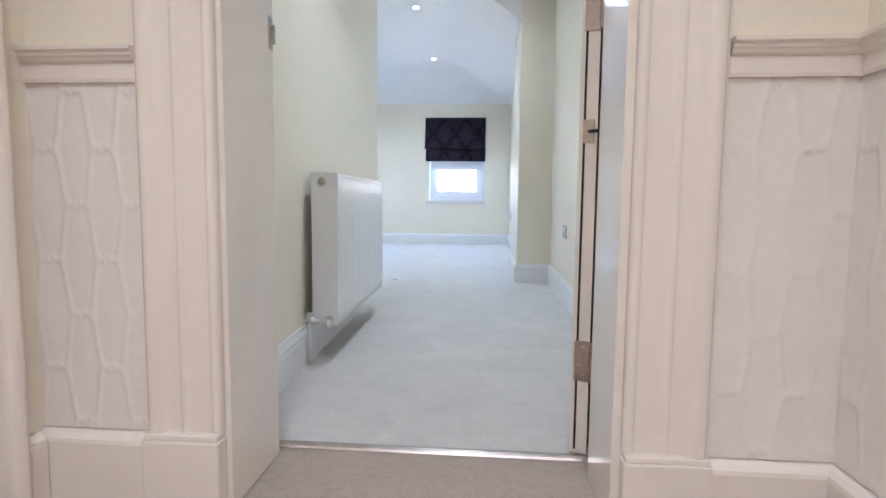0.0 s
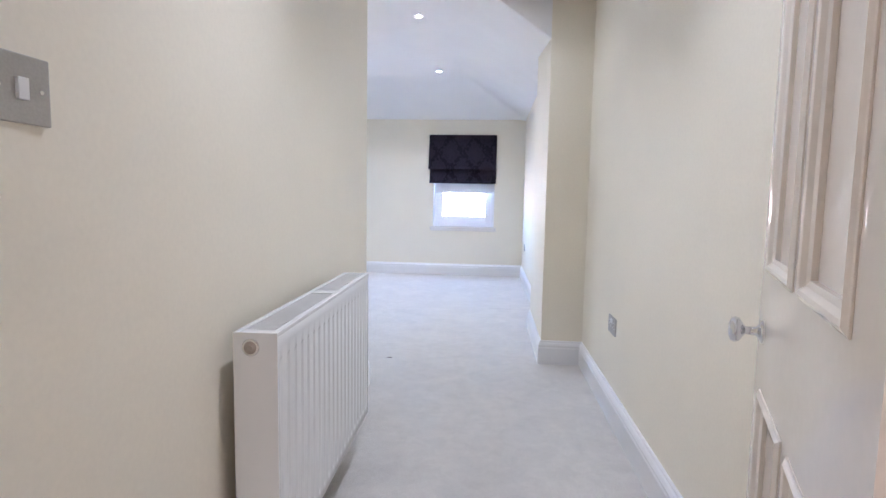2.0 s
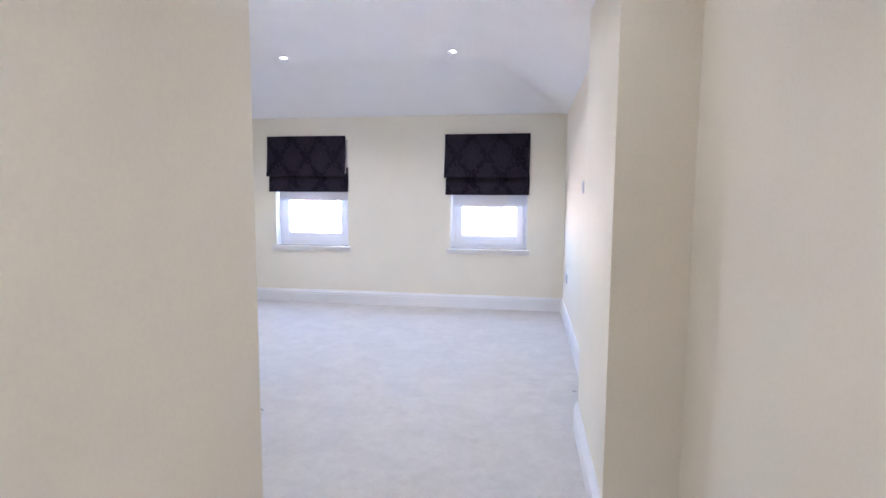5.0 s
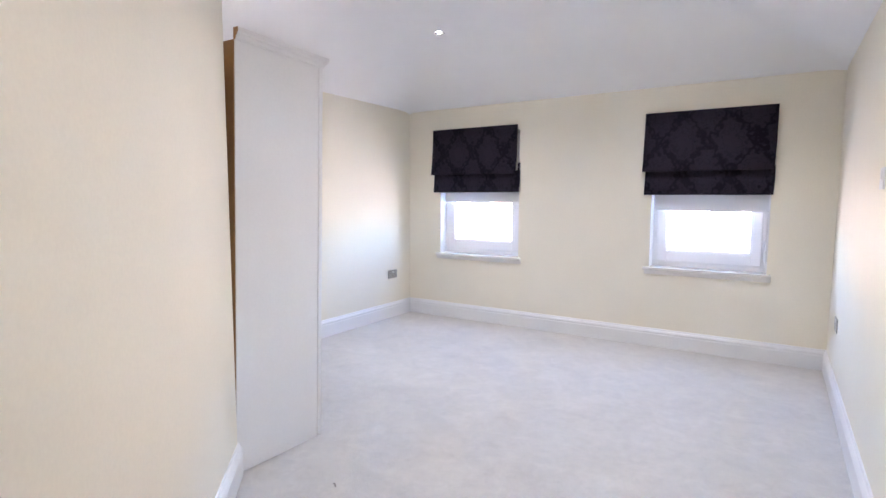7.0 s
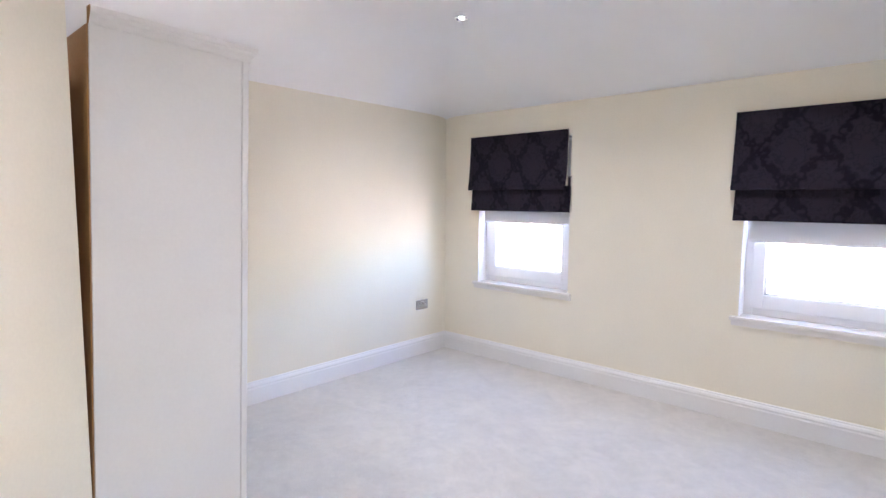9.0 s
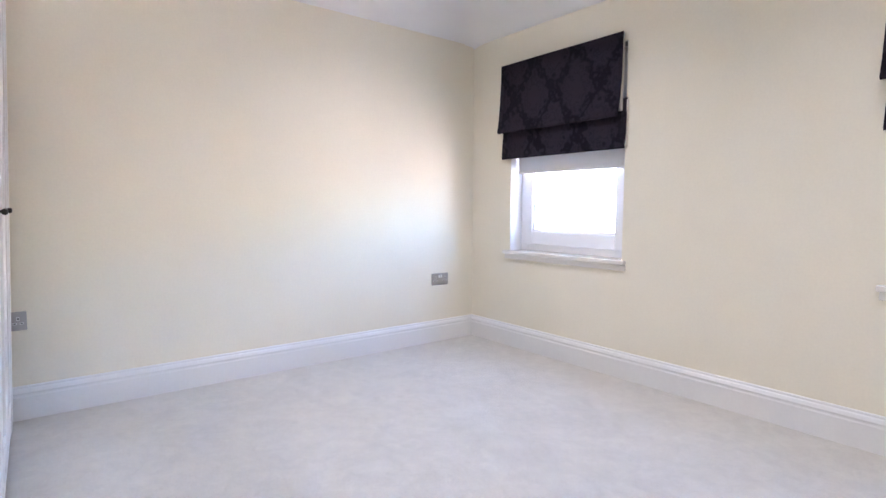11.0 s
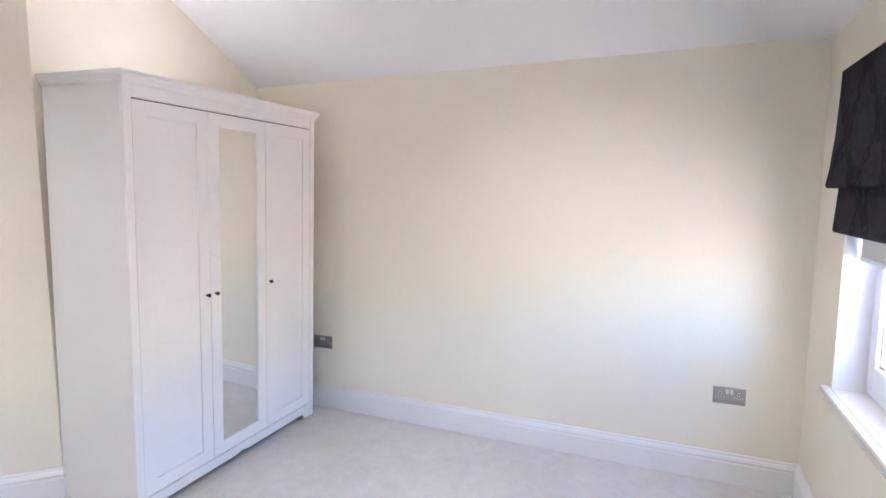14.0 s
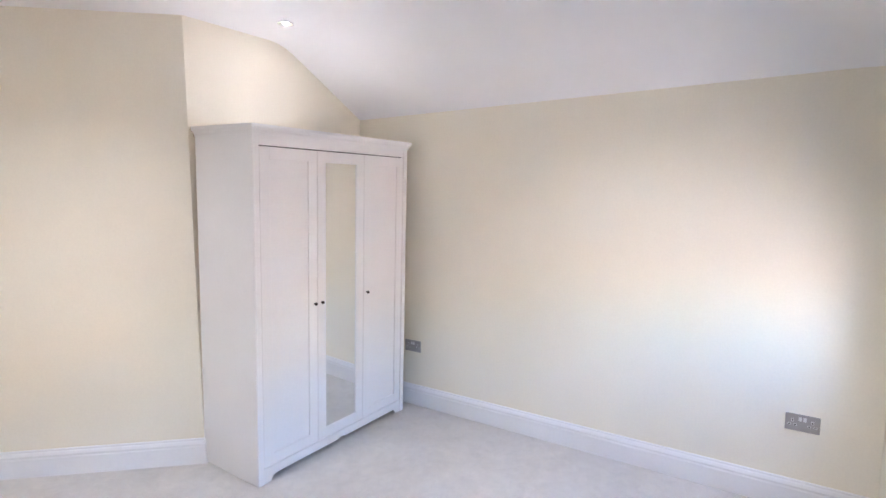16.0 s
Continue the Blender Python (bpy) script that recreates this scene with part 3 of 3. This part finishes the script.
    part("top_panel", box(B(), -h + 0.019, h - 0.019, -D, -0.03, H - 0.02, H - 0.001), wardrobe_white, ob)
    part("bottom_panel", box(B(), -h + 0.019, h - 0.019, -D, -0.03, 0.075, 0.093), wardrobe_white, ob)
    for sx in (-1, 1):
        a, b = sorted((sx * (h + 0.004), sx * (h - 0.034)))
        part("corner_post", box(B(), a, b, -0.023, 0.003, 0.0, H, 0.005), wardrobe_white, ob)
    part("top_rail", box(B(), -h + 0.035, h - 0.035, -0.023, 0.000, 1.868, H, 0.002), wardrobe_white, ob)
    # cornice, mitred round front and ends, its sawn ends bare at the back
    prof = [(-0.005, H - 0.004), (0.006, H - 0.004), (0.007, H + 0.006), (0.012, H + 0.014), (0.018, H + 0.019), (0.020, H + 0.026), (0.024, H + 0.030), (0.024, H + 0.046), (-0.005, H + 0.046)]
    part("cornice", sweep(B(), prof, [(h, -D), (h, 0.003), (-h, 0.003), (-h, -D)]), wardrobe_white, ob, "moulded white cornice")
    for sx in (-1, 1):
        bm = prism(B(), [(sx * (h + o * 0.97), u) for o, u in prof], D + 0.0005, D + 0.0035)
        bm.transform(Matrix(((1, 0, 0, 0), (0, 0, -1, 0), (0, 1, 0, 0), (0, 0, 0, 1))))
        part("sawn_end", bm, hardboard, ob, "bare sawn end of the cornice")
    # plinth with cut-out between shaped feet and a small notch
    bm = B()
    pts = [(-h + 0.035, 0.0), (-h + 0.085, 0.0)]
    pts += [(-h + 0.085 + 0.03 * (1 - math.cos(a)), 0.036 * math.sin(a)) for a in (0.5, 1.0, 1.57)]
    pts += [(-0.03, 0.036), (-0.015, 0.046), (0.015, 0.046), (0.03, 0.036)]
    pts += [(h - 0.085 - 0.03 * (1 - math.cos(a)), 0.036 * math.sin(a)) for a in (1.57, 1.0, 0.5)]
    pts += [(h - 0.085, 0.0), (h - 0.035, 0.0), (h - 0.035, 0.088), (-h + 0.035, 0.088)]
    f, k = [bm.verts.new((x, -0.001, z)) for x, z in pts], [bm.verts.new((x, -0.021, z)) for x, z in pts]
    bm.faces.new(f), bm.faces.new(k[::-1])
    for i in range(len(pts)):
        j = (i + 1) % len(pts)
        bm.faces.new((f[i], f[j], k[j], k[i]))
    part("plinth", bm, wardrobe_white, ob)
    # Not a real board: a dark sheet painting shade behind the door gaps.
    part("gap_shade_sheet", box(B(), -h + 0.02, h - 0.02, -0.034, -0.028, 0.094, 1.90), gap_shade_and_pane, ob, "dark sheet painting the shade in the gaps round the doors")
    # three doors: plain panelled, mirrored, plain panelled
    span = W - 0.072
    dw = span / 3
    for i, kind in enumerate(("panel", "mirror", "panel")):
        x0, x1 = h - 0.036 - dw * (i + 1) + 0.0015, h - 0.036 - dw * i - 0.0015
        z0, z1 = 0.092, 1.862
        s = 0.066
        bm = B()
        for a, b, c, d in ((x0, x0 + s, z0, z1), (x1 - s, x1, z0, z1), (x0 + s, x1 - s, z0, z0 + s), (x0 + s, x1 - s, z1 - s, z1)):
            box(bm, a, b, -0.022, -0.002, c, d, 0.0012)
        door = part("door", bm, wardrobe_white, ob)
        if kind == "mirror":
            part("mirror", box(B(), x0 + s - 0.004, x1 - s + 0.004, -0.016, -0.0085, z0 + s - 0.004, z1 - s + 0.004), mirror_glass, door, "tall mirror")
        else:
            part("panel", box(B(), x0 + s - 0.004, x1 - s + 0.004, -0.016, -0.0075, z0 + s - 0.004, z1 - s + 0.004), wardrobe_white, door)
        kx = (x0 + 0.026) if i == 0 else (x1 - 0.026)
        part("knob", turned(B(), (kx, -0.002, 0.966), (kx, 0.022, 0.966), [(0, 0.0045), (0.35, 0.004), (0.5, 0.0085), (0.75, 0.0105), (0.95, 0.008), (1, 0.003)], 16), dark_steel, door, "small dark metal knob")
    return tagged(ob, "white three-door wardrobe with a mirrored middle door, leaning slightly forward", "wardrobe")


wardrobe()


# ---- hall radiator ----
def radiator():
    x0, x1, y0, y1, z0, z1 = 0.203, 0.308, 2.757, 3.762, 0.150, 0.757
    ob = empty("radiator", 0.215, (y0 + y1) / 2, z0)
    m = ob.matrix_world.inverted()

    def put(name, bm, mat, label="", smooth=False):
        bm.transform(m)
        return part(name, bm, mat, ob, label, smooth)

    # pressed front with flutes
    bm = B()
    flutes, per = 20, 10
    ys = [y0 + 0.004 + (y1 - y0 - 0.008) * i / (flutes * per) for i in range(flutes * per + 1)]
    zs = [z0, z0 + 0.004, z0 + 0.034, z0 + 0.043, z0 + 0.052, z1 - 0.084, z1 - 0.072, z1 - 0.062, z1 - 0.034, z1 - 0.006, z1 - 0.002]
    shape = [0, 0, 0, 0.35, 1, 1, 0.35, 0, 0, 0]
    rows = []
    for j, z in enumerate(zs):
        inside = 1.0 if 4 <= j <= 5 else (0.85 if j in (3, 6) else 0.0)
        lip = -0.006 if j in (0, len(zs) - 1) else 0.0
        rows.append([bm.verts.new((x1 - 0.002 + lip - 0.0040 * inside * shape[i % per], y, z)) for i, y in enumerate(ys)])
    for p, q in zip(rows, rows[1:]):
        for i in range(len(ys) - 1):
            bm.faces.new((p[i], p[i + 1], q[i + 1], q[i])).smooth = rows.index(p) not in (2, 6)
    put("front_panel", bm, radiator_white)
    put("back_panel", box(B(), x0, x0 + 0.012, y0 + 0.006, y1 - 0.006, z0, z1 - 0.012, 0.003), radiator_white)
    for a, b in ((y0, y0 + 0.004), (y1 - 0.004, y1)):
        put("side_cover", box(B(), x0 - 0.001, x1, a, b, z0 + 0.002, z1, 0.0015), radiator_white)
    bm = B()
    for a, b in ((x0, x0 + 0.012), (x1 - 0.016, x1 - 0.001)):
        box(bm, a, b, y0 + 0.004, y1 - 0.004, z1 - 0.010, z1, 0.002)
    for a, b in ((y0 + 0.004, y0 + 0.030), (3.285, 3.335), (y1 - 0.03, y1 - 0.004)):
        box(bm, x0 + 0.012, x1 - 0.016, a, b, z1 - 0.008, z1 - 0.002)
    yy = y0 + 0.036
    while yy < y1 - 0.036:
        if not 3.28 < yy < 3.335:
            box(bm, x0 + 0.012, x1 - 0.016, yy, yy + 0.0055, z1 - 0.008, z1 - 0.003)
        yy += 0.0125
    put("top_grille", bm, radiator_white, "slotted white top grille")
    put("convector_fin", box(B(), x0 + 0.02, x1 - 0.024, y0 + 0.02, y1 - 0.02, z0 + 0.05, z1 - 0.06), material("grey_primer_steel", (0.45, 0.46, 0.47), 0.6, stain=0.05), "grey inner convector")
    put("blanking_plug", turned(B(), (0.245, y0 + 0.001, z1 - 0.035), (0.245, y0 - 0.007, z1 - 0.035), [(0, 0.0160), (0.6, 0.0160), (0.7, 0.0135), (0.72, 0.006), (1, 0.006)], 20), hinge_steel, "round metal blanking plug")
    put("plug_ring", turned(B(), (0.245, y0 + 0.001, z1 - 0.035), (0.245, y0 - 0.004, z1 - 0.035), [(0, 0.0205), (0.6, 0.0205), (1, 0.0175)], 24), chrome, "bright plug rim")
    bm = B()
    cylinder(bm, (0.272, y0 + 0.002, z0 + 0.026), (0.272, y0 - 0.022, z0 + 0.022), 0.0155)
    cylinder(bm, (0.272, y0 - 0.022, z0 + 0.022), (0.272, y0 - 0.052, z0 + 0.018), 0.0185, sides=8)
    turned(bm, (0.290, y0 - 0.042, z0 + 0.016), (0.196, y0 - 0.042, z0 + 0.034), [(0, 0.011), (0.04, 0.017), (0.25, 0.0175), (0.3, 0.0135), (0.7, 0.0135), (0.75, 0.018), (1, 0.017)], 20)
    valve = put("valve", bm, chrome, "chrome corner valve")
    put("supply_pipe", cylinder(B(), (0.204, y0 - 0.042, z0 + 0.022), (0.204, y0 - 0.042, 0.0), 0.0072), radiator_white, "white painted pipe")
    bm = B()
    turned(bm, (0.204, y0 - 0.042, z0 + 0.040), (0.204, y0 - 0.042, z0 + 0.062), [(0, 0.012), (0.2, 0.012), (0.25, 0.015), (0.9, 0.014), (1, 0.010)], 20)
    bm.transform(m)
    part("valve_head", bm, chrome, valve)
    for yb in (y0 + 0.2, y1 - 0.2):
        put("bracket", box(B(), 0.125, x0, yb - 0.015, yb + 0.015, z0 + 0.06, z1 - 0.1), radiator_white)
    ob.matrix_world = pose(0.2045, (y0 + y1) / 2, z0, 0, 0, 1.2)
    return tagged(ob, "white fluted panel radiator hung on the hall wall", "radiator")


radiator()

# ---- bedroom door, its frame and the landing panelling ----
SWAP = Matrix(((1, 0, 0, 0), (0, 0, 1, 0), (0, 1, 0, 0), (0, 0, 0, 1)))


def ring_moulding(x0, x1, z0, z1, y, out):
    """A moulding round a panel, on the face y, standing out towards +y (out=1) or -y."""
    prof = [(-0.003, 0.0), (-0.003, 0.016), (0.0, 0.0175), (0.006, 0.0215), (0.012, 0.0195), (0.018, 0.0125), (0.026, 0.009), (0.026, 0.0)]
    bm = sweep(B(), [(o, u * out) for o, u in prof], [(x0, z0), (x0, z1), (x1, z1), (x1, z0)], closed=True)
    bm.transform(SWAP)
    bmesh.ops.translate(bm, verts=bm.verts, vec=(0, y, 0))
    return bm


def bedroom_door():
    ob = empty("door_1", 1.151, 2.043, 0.0, 0, 0, 90 - 19.5)
    L, T, Z0, Z1 = 0.748, 0.044, 0.008, 1.985
    panels = [(a, b, c, d) for a, b in ((0.105, 0.350), (0.410, 0.658)) for c, d in ((0.215, 0.702), (0.942, 1.860))]
    bm = B()
    for a, b, c, d in ((0.003, 0.105, Z0, Z1), (0.658, L, Z0, Z1), (0.350, 0.410, 0.215, 0.702), (0.350, 0.410, 0.942, 1.860), (0.105, 0.658, Z0, 0.215), (0.105, 0.658, 0.702, 0.942), (0.105, 0.658, 1.860, Z1)):
        box(bm, a, b, 0.0, T, c, d)
    bmesh.ops.remove_doubles(bm, verts=bm.verts, dist=0.0004)
    part("leaf_frame", bm, landing_gloss, ob)
    for a, b, c, d in panels:
        p = part("panel", box(B(), a - 0.004, b + 0.004, 0.013, T - 0.013, c - 0.004, d + 0.004), landing_gloss, ob)
        part("panel_moulding", ring_moulding(a, b, c, d, T - 0.0135, 1), landing_gloss, p)
        part("panel_moulding", ring_moulding(a, b, c, d, 0.0135, -1), landing_gloss, p)
    part("smoke_seal", box(B(), 0.0015, 0.0040, 0.028, 0.0335, Z0 + 0.01, Z1 - 0.01), black_seal, ob, "black seal let into the door edge")
    for z in (0.250, 1.108, 1.78):
        bm = box(B(), -0.0005, 0.0034, 0.003, 0.037, z - 0.051, z + 0.051, 0.0008)
        for k in range(5):
            turned(bm, (-0.006, -0.004, z - 0.051 + 0.0206 * k), (-0.006, -0.004, z - 0.051 + 0.0206 * k + 0.0200), [(0, 0.0054), (0.002, 0.0060), (0.03, 0.0062), (0.97, 0.0062), (0.998, 0.0060), (1, 0.0054)], 16)
        hinge = part("hinge", bm, hinge_steel, ob, "worn steel butt hinge")
        for zz, yy in ((-0.036, 0.016), (-0.012, 0.026), (0.012, 0.026), (0.036, 0.016)):
            part("screw", turned(B(), (-0.0005, yy, z + zz), (-0.0011, yy, z + zz), [(0, 0.0050), (0.5, 0.0048), (0.6, 0.0030), (1, 0.0028)], 12), brushed, hinge)
    bm = box(B(), -0.001, 0.0036, 0.006, 0.034, 0.792, 0.848, 0.001)
    closer = part("closer_plate", bm, hinge_steel, ob, "steel plate of the concealed closer")
    part("closer_chain", cylinder(B(), (0.002, 0.020, 0.820), (-0.034, -0.004, 0.816), 0.0042, sides=10), dark_steel, closer, "dark closer chain")
    kz, kx = 0.817, L - 0.068
    for y, s in ((T, 1), (0.0, -1)):
        bm = turned(B(), (kx, y, kz), (kx, y + s * 0.062, kz), [(0, 0.024), (0.06, 0.024), (0.12, 0.016), (0.2, 0.009), (0.5, 0.008), (0.58, 0.014), (0.68, 0.024), (0.8, 0.0265), (0.92, 0.023), (0.99, 0.012), (1, 0.004)], 28)
        if s < 0:
            bmesh.ops.scale(bm, verts=bm.verts, vec=(1, 0.45, 1))
        part("door_knob", bm, chrome, ob, "polished chrome knob")
    return tagged(ob, "white panelled door with a chrome knob, open against the wall", "door", kind="structure")


bedroom_door()

# lining, stops and architraves
frame_ob = empty("door_frame_1", 0.75, 1.9, 0)
tagged(frame_ob, "glossy white door lining with wide moulded architraves", "door frame", kind="structure")
fm = frame_ob.matrix_world.inverted()


def frame_part(name, bm, mat=landing_gloss, label=""):
    bm.transform(fm)
    return part(name, bm, mat, frame_ob, label)


frame_part("jamb", box(B(), DOOR_L - 0.029, DOOR_L, DOOR_S - 0.001, DOOR_N + 0.001, 0.0, 2.01))
frame_part("jamb", box(B(), DOOR_R - 0.009, DOOR_R + 0.029, DOOR_S - 0.001, DOOR_N + 0.001, 0.0, 2.01))
frame_part("head", box(B(), DOOR_L - 0.029, DOOR_R + 0.029, DOOR_S - 0.001, DOOR_N + 0.001, 2.011, 2.039))
frame_part("door_stop", box(B(), DOOR_R - 0.028, DOOR_R - 0.0092, DOOR_S - 0.001, 1.955, 0.0, 2.01, 0.003))
frame_part("door_stop", box(B(), DOOR_L + 0.0002, DOOR_L + 0.027, DOOR_S - 0.001, 1.988, 0.0, 2.01, 0.003))
ARCH = [(0.0, 0.0), (0.0, 0.018), (0.010, 0.023), (0.018, 0.020), (0.022, 0.016), (0.066, 0.016), (0.072, 0.021), (0.080, 0.021), (0.086, 0.017), (0.112, 0.019), (0.122, 0.030), (0.134, 0.034), (0.146, 0.030), (0.152, 0.022), (0.156, 0.022), (0.156, 0.0)]
for _ in range(2):
    soft = [ARCH[0]]
    for (a0, b0), (a1, b1) in zip(ARCH, ARCH[1:]):
        soft += [(a0 * 0.75 + a1 * 0.25, b0 * 0.75 + b1 * 0.25), (a0 * 0.25 + a1 * 0.75, b0 * 0.25 + b1 * 0.75)]
    ARCH = soft + [ARCH[-1]]


def architrave(edge, way, y, out, z0, z1):
    pts = [(edge + way * a, y + out * b) for a, b in ARCH]
    return prism(B(), pts, z0, z1)


for edge, way in ((DOOR_L + 0.017, -1), (DOOR_R - 0.012, 1)):
    frame_part("architrave", architrave(edge, way, DOOR_S - 0.0015, -1, 0.172, 2.05))
    a, b = sorted((edge + way * 0.160, edge - way * 0.001))
    bm = box(B(), a, b, DOOR_S - 0.040, DOOR_S - 0.001, 0.0, 0.160, 0.004)
    box(bm, a + 0.003, b - 0.003, DOOR_S - 0.036, DOOR_S - 0.001, 0.160, 0.172, 0.003)
    frame_part("plinth_block", bm)
bm = B()
box(bm, 0.205, 1.31, DOOR_S - 0.030, DOOR_S - 0.0015, 2.051, 2.20, 0.004)
frame_part("head_architrave", bm)
for hz in (0.250, 1.108, 1.78):
    frame_part("hinge_plate", box(B(), DOOR_R - 0.0112, DOOR_R - 0.0088, 1.996, DOOR_N, hz - 0.051, hz + 0.051, 0.0006), hinge_steel, "steel hinge leaf let into the jamb")
bm = B()
for zs in ((1.000, 1.021), (1.055, 1.076)):
    box(bm, 0.3705, 0.3738, 1.962, 1.984, *zs, 0.0008)
box(bm, 0.3705, 0.3738, 1.962, 1.967, 1.0215, 1.0545), box(bm, 0.3705, 0.3738, 1.978, 1.984, 1.0215, 1.0545)
box(bm, 0.3705, 0.3780, 1.9845, 1.990, 1.016, 1.060, 0.001)
strike = frame_part("strike_plate", bm, brushed, "steel strike plate with a curled lip")
for zc in (1.0105, 1.0655):
    part("screw", turned(B(), (0.3738, 1.973, zc), (0.3744, 1.973, zc), [(0, 0.0042), (0.6, 0.0036), (1, 0.002)], 12), hinge_steel, strike).matrix_local = fm
part("mortise", box(B(), 0.3714, 0.3726, 1.9672, 1.9778, 1.0217, 1.0543), hardboard, strike, "bare brown wood in the latch hole").matrix_local = fm

structure("trim_threshold", sweep(B(), [(-0.018, 0.0), (-0.014, 0.005), (-0.004, 0.008), (0.004, 0.008), (0.014, 0.005), (0.018, 0.0)], [(DOOR_L + 0.001, 2.040), (DOOR_R - 0.028, 2.040)]), hinge_steel, "thin metal carpet threshold bar", "threshold")

LAND_SKIRT = [(-0.005, 0.0), (0.024, 0.0), (0.024, 0.140), (0.022, 0.148), (0.014, 0.157), (0.008, 0.162), (-0.005, 0.164)]
DADO = [(-0.005, 0.872), (0.010, 0.872), (0.012, 0.879), (0.012, 0.908), (0.018, 0.912), (0.020, 0.918), (0.024, 0.921), (0.024, 0.926), (0.030, 0.931), (0.030, 0.938), (-0.005, 0.940)]
LEFT_RUN = [(LAND_W, DOOR_S), (0.2015, DOOR_S)]
RIGHT_RUN = [(1.3145, DOOR_S), (LAND_E, DOOR_S), (LAND_E, LAND_S)]
baseboard(LEFT_RUN, LAND_SKIRT, "tall white landing skirting board", landing_gloss)
baseboard(RIGHT_RUN, LAND_SKIRT, "tall white landing skirting board", landing_gloss)
baseboard([(LAND_W, 1.671), (LAND_W, DOOR_S - 0.026)], LAND_SKIRT, "short white skirting beside the door frame", landing_gloss)
for run in (LEFT_RUN, RIGHT_RUN):
    structure("trim_dado_rail", sweep(B(), DADO, run), landing_gloss, "white moulded dado rail", "dado rail")


def relief_panel(length, z0, z1, pose_m):
    """Embossed wall covering below the dado: an ogee lattice with rosettes, pressed about 3 mm deep."""
    bm = B()
    nu, nz = max(8, int(length / 0.0045)), int((z1 - z0) / 0.0045)
    rows = []
    for j in range(nz + 1):
        z = z0 + (z1 - z0) * j / nz
        row = []
        for i in range(nu + 1):
            u = length * i / nu
            a, b = math.tau * (u - 0.035) / 0.122, math.tau * (z - 0.07) / 0.225
            k, f = divmod(a / math.pi, 1.0)
            low = f ** 4 + (1 - f) ** 4
            bend = math.pi * (k + f ** 4 / low)
            steep = 4 * (f * (1 - f)) ** 3 / low ** 2 * 0.225 / 0.122
            lines = [abs((b + way * bend + math.pi) % math.tau - math.pi) * 0.0358 / math.sqrt(1 + steep * steep) for way in (1, -1)]
            ridge = min(1.0, sum(math.exp(-(d / 0.0040) ** 2) for d in lines))
            du, dz = (a / math.pi + 0.5) % 1.0 - 0.5, b / math.pi
            dz = (dz - round(a / math.pi) + 1.0) % 2.0 - 1.0
            far = math.hypot(du * 0.061, dz * 0.1125)
            rose = 0.8 * math.exp(-((far - 0.0072) / 0.0024) ** 2)
            ridge *= min(1.0, (far / 0.009) ** 2)
            wear = 0.85 + 0.5 * noise.noise((u * 9, z * 9, 3.3))
            row.append(bm.verts.new((u, -0.003 - 0.0029 * (ridge + rose) * max(0.3, wear), z)))
        rows.append(row)
    for p, q in zip(rows, rows[1:]):
        for i in range(nu):
            bm.faces.new((p[i], p[i + 1], q[i + 1], q[i])).smooth = True
    bm.transform(pose_m)
    return structure("trim_relief_panel", bm, relief_white, "white embossed wall covering below the dado rail", "wall covering")


relief_panel(0.243, 0.165, 0.876, pose(LAND_W, DOOR_S, 0))
relief_panel(0.243, 0.165, 0.876, pose(1.312, DOOR_S, 0))
relief_panel(1.3, 0.165, 0.876, pose(LAND_E, DOOR_S - 0.002, 0, 0, 0, -90))

# the edge of another door's frame on the landing's west wall
other = empty("door_frame_2", LAND_W, 1.1, 0)
tagged(other, "glossy white architrave of another landing door", "door frame", kind="structure")
om = other.matrix_world.inverted()
bm = prism(B(), [(LAND_W - 0.002 + b * 1.2, 1.670 - a) for a, b in [(0.156 - p, q) for p, q in ARCH[::-1]]], 0.0, 2.1)
bm.transform(om)
part("architrave", bm, landing_gloss, other)
bm = box(B(), LAND_W - 0.002, LAND_W + 0.012, 0.72, 1.513, 0.0, 2.05)
bm.transform(om)
part("door_leaf", bm, landing_gloss, other)


# ---- scraps on the carpet ----
def scrap(x, y, turn, length):
    ob = empty("thread_scrap", x, y, 0.0, 0, 0, turn)
    bm = B()
    n = 6
    for k in range(n):
        a, b = k / n, (k + 1) / n
        cylinder(bm, ((a - 0.5) * length, 0.004 * math.sin(5 * a), 0.003), ((b - 0.5) * length, 0.004 * math.sin(5 * b), 0.0022), 0.0022, sides=6)
    part("fibre", bm, lint_grey, ob)
    return tagged(ob, "small dark scrap of thread lying on the carpet", "thread", "threads on the carpet")


lint_grey = material("dark_lint", (0.15, 0.13, 0.12), 0.95, grain=0.2, grain_scale=400)
scrap(0.140, 5.035, 8, 0.032)
scrap(-0.692, 5.978, -20, 0.030)
scrap(1.179, 6.610, 5, 0.024)

# a faint join in the carpet beside the pier
SEAM_A, SEAM_B = (0.80, 6.780), (1.228, 6.766)
bm = B()
n = 14
for k in range(n):
    a, b = [(SEAM_A[0] + (SEAM_B[0] - SEAM_A[0]) * t, SEAM_A[1] + (SEAM_B[1] - SEAM_A[1]) * t + 0.006 * math.sin(7 * t), 0.0) for t in (k / n, (k + 1) / n)]
    cylinder(bm, a, b, 0.0022, sides=6, cap=False)
structure("trim_carpet_join", bm, carpet, "faint raised join line in the carpet", "carpet join")
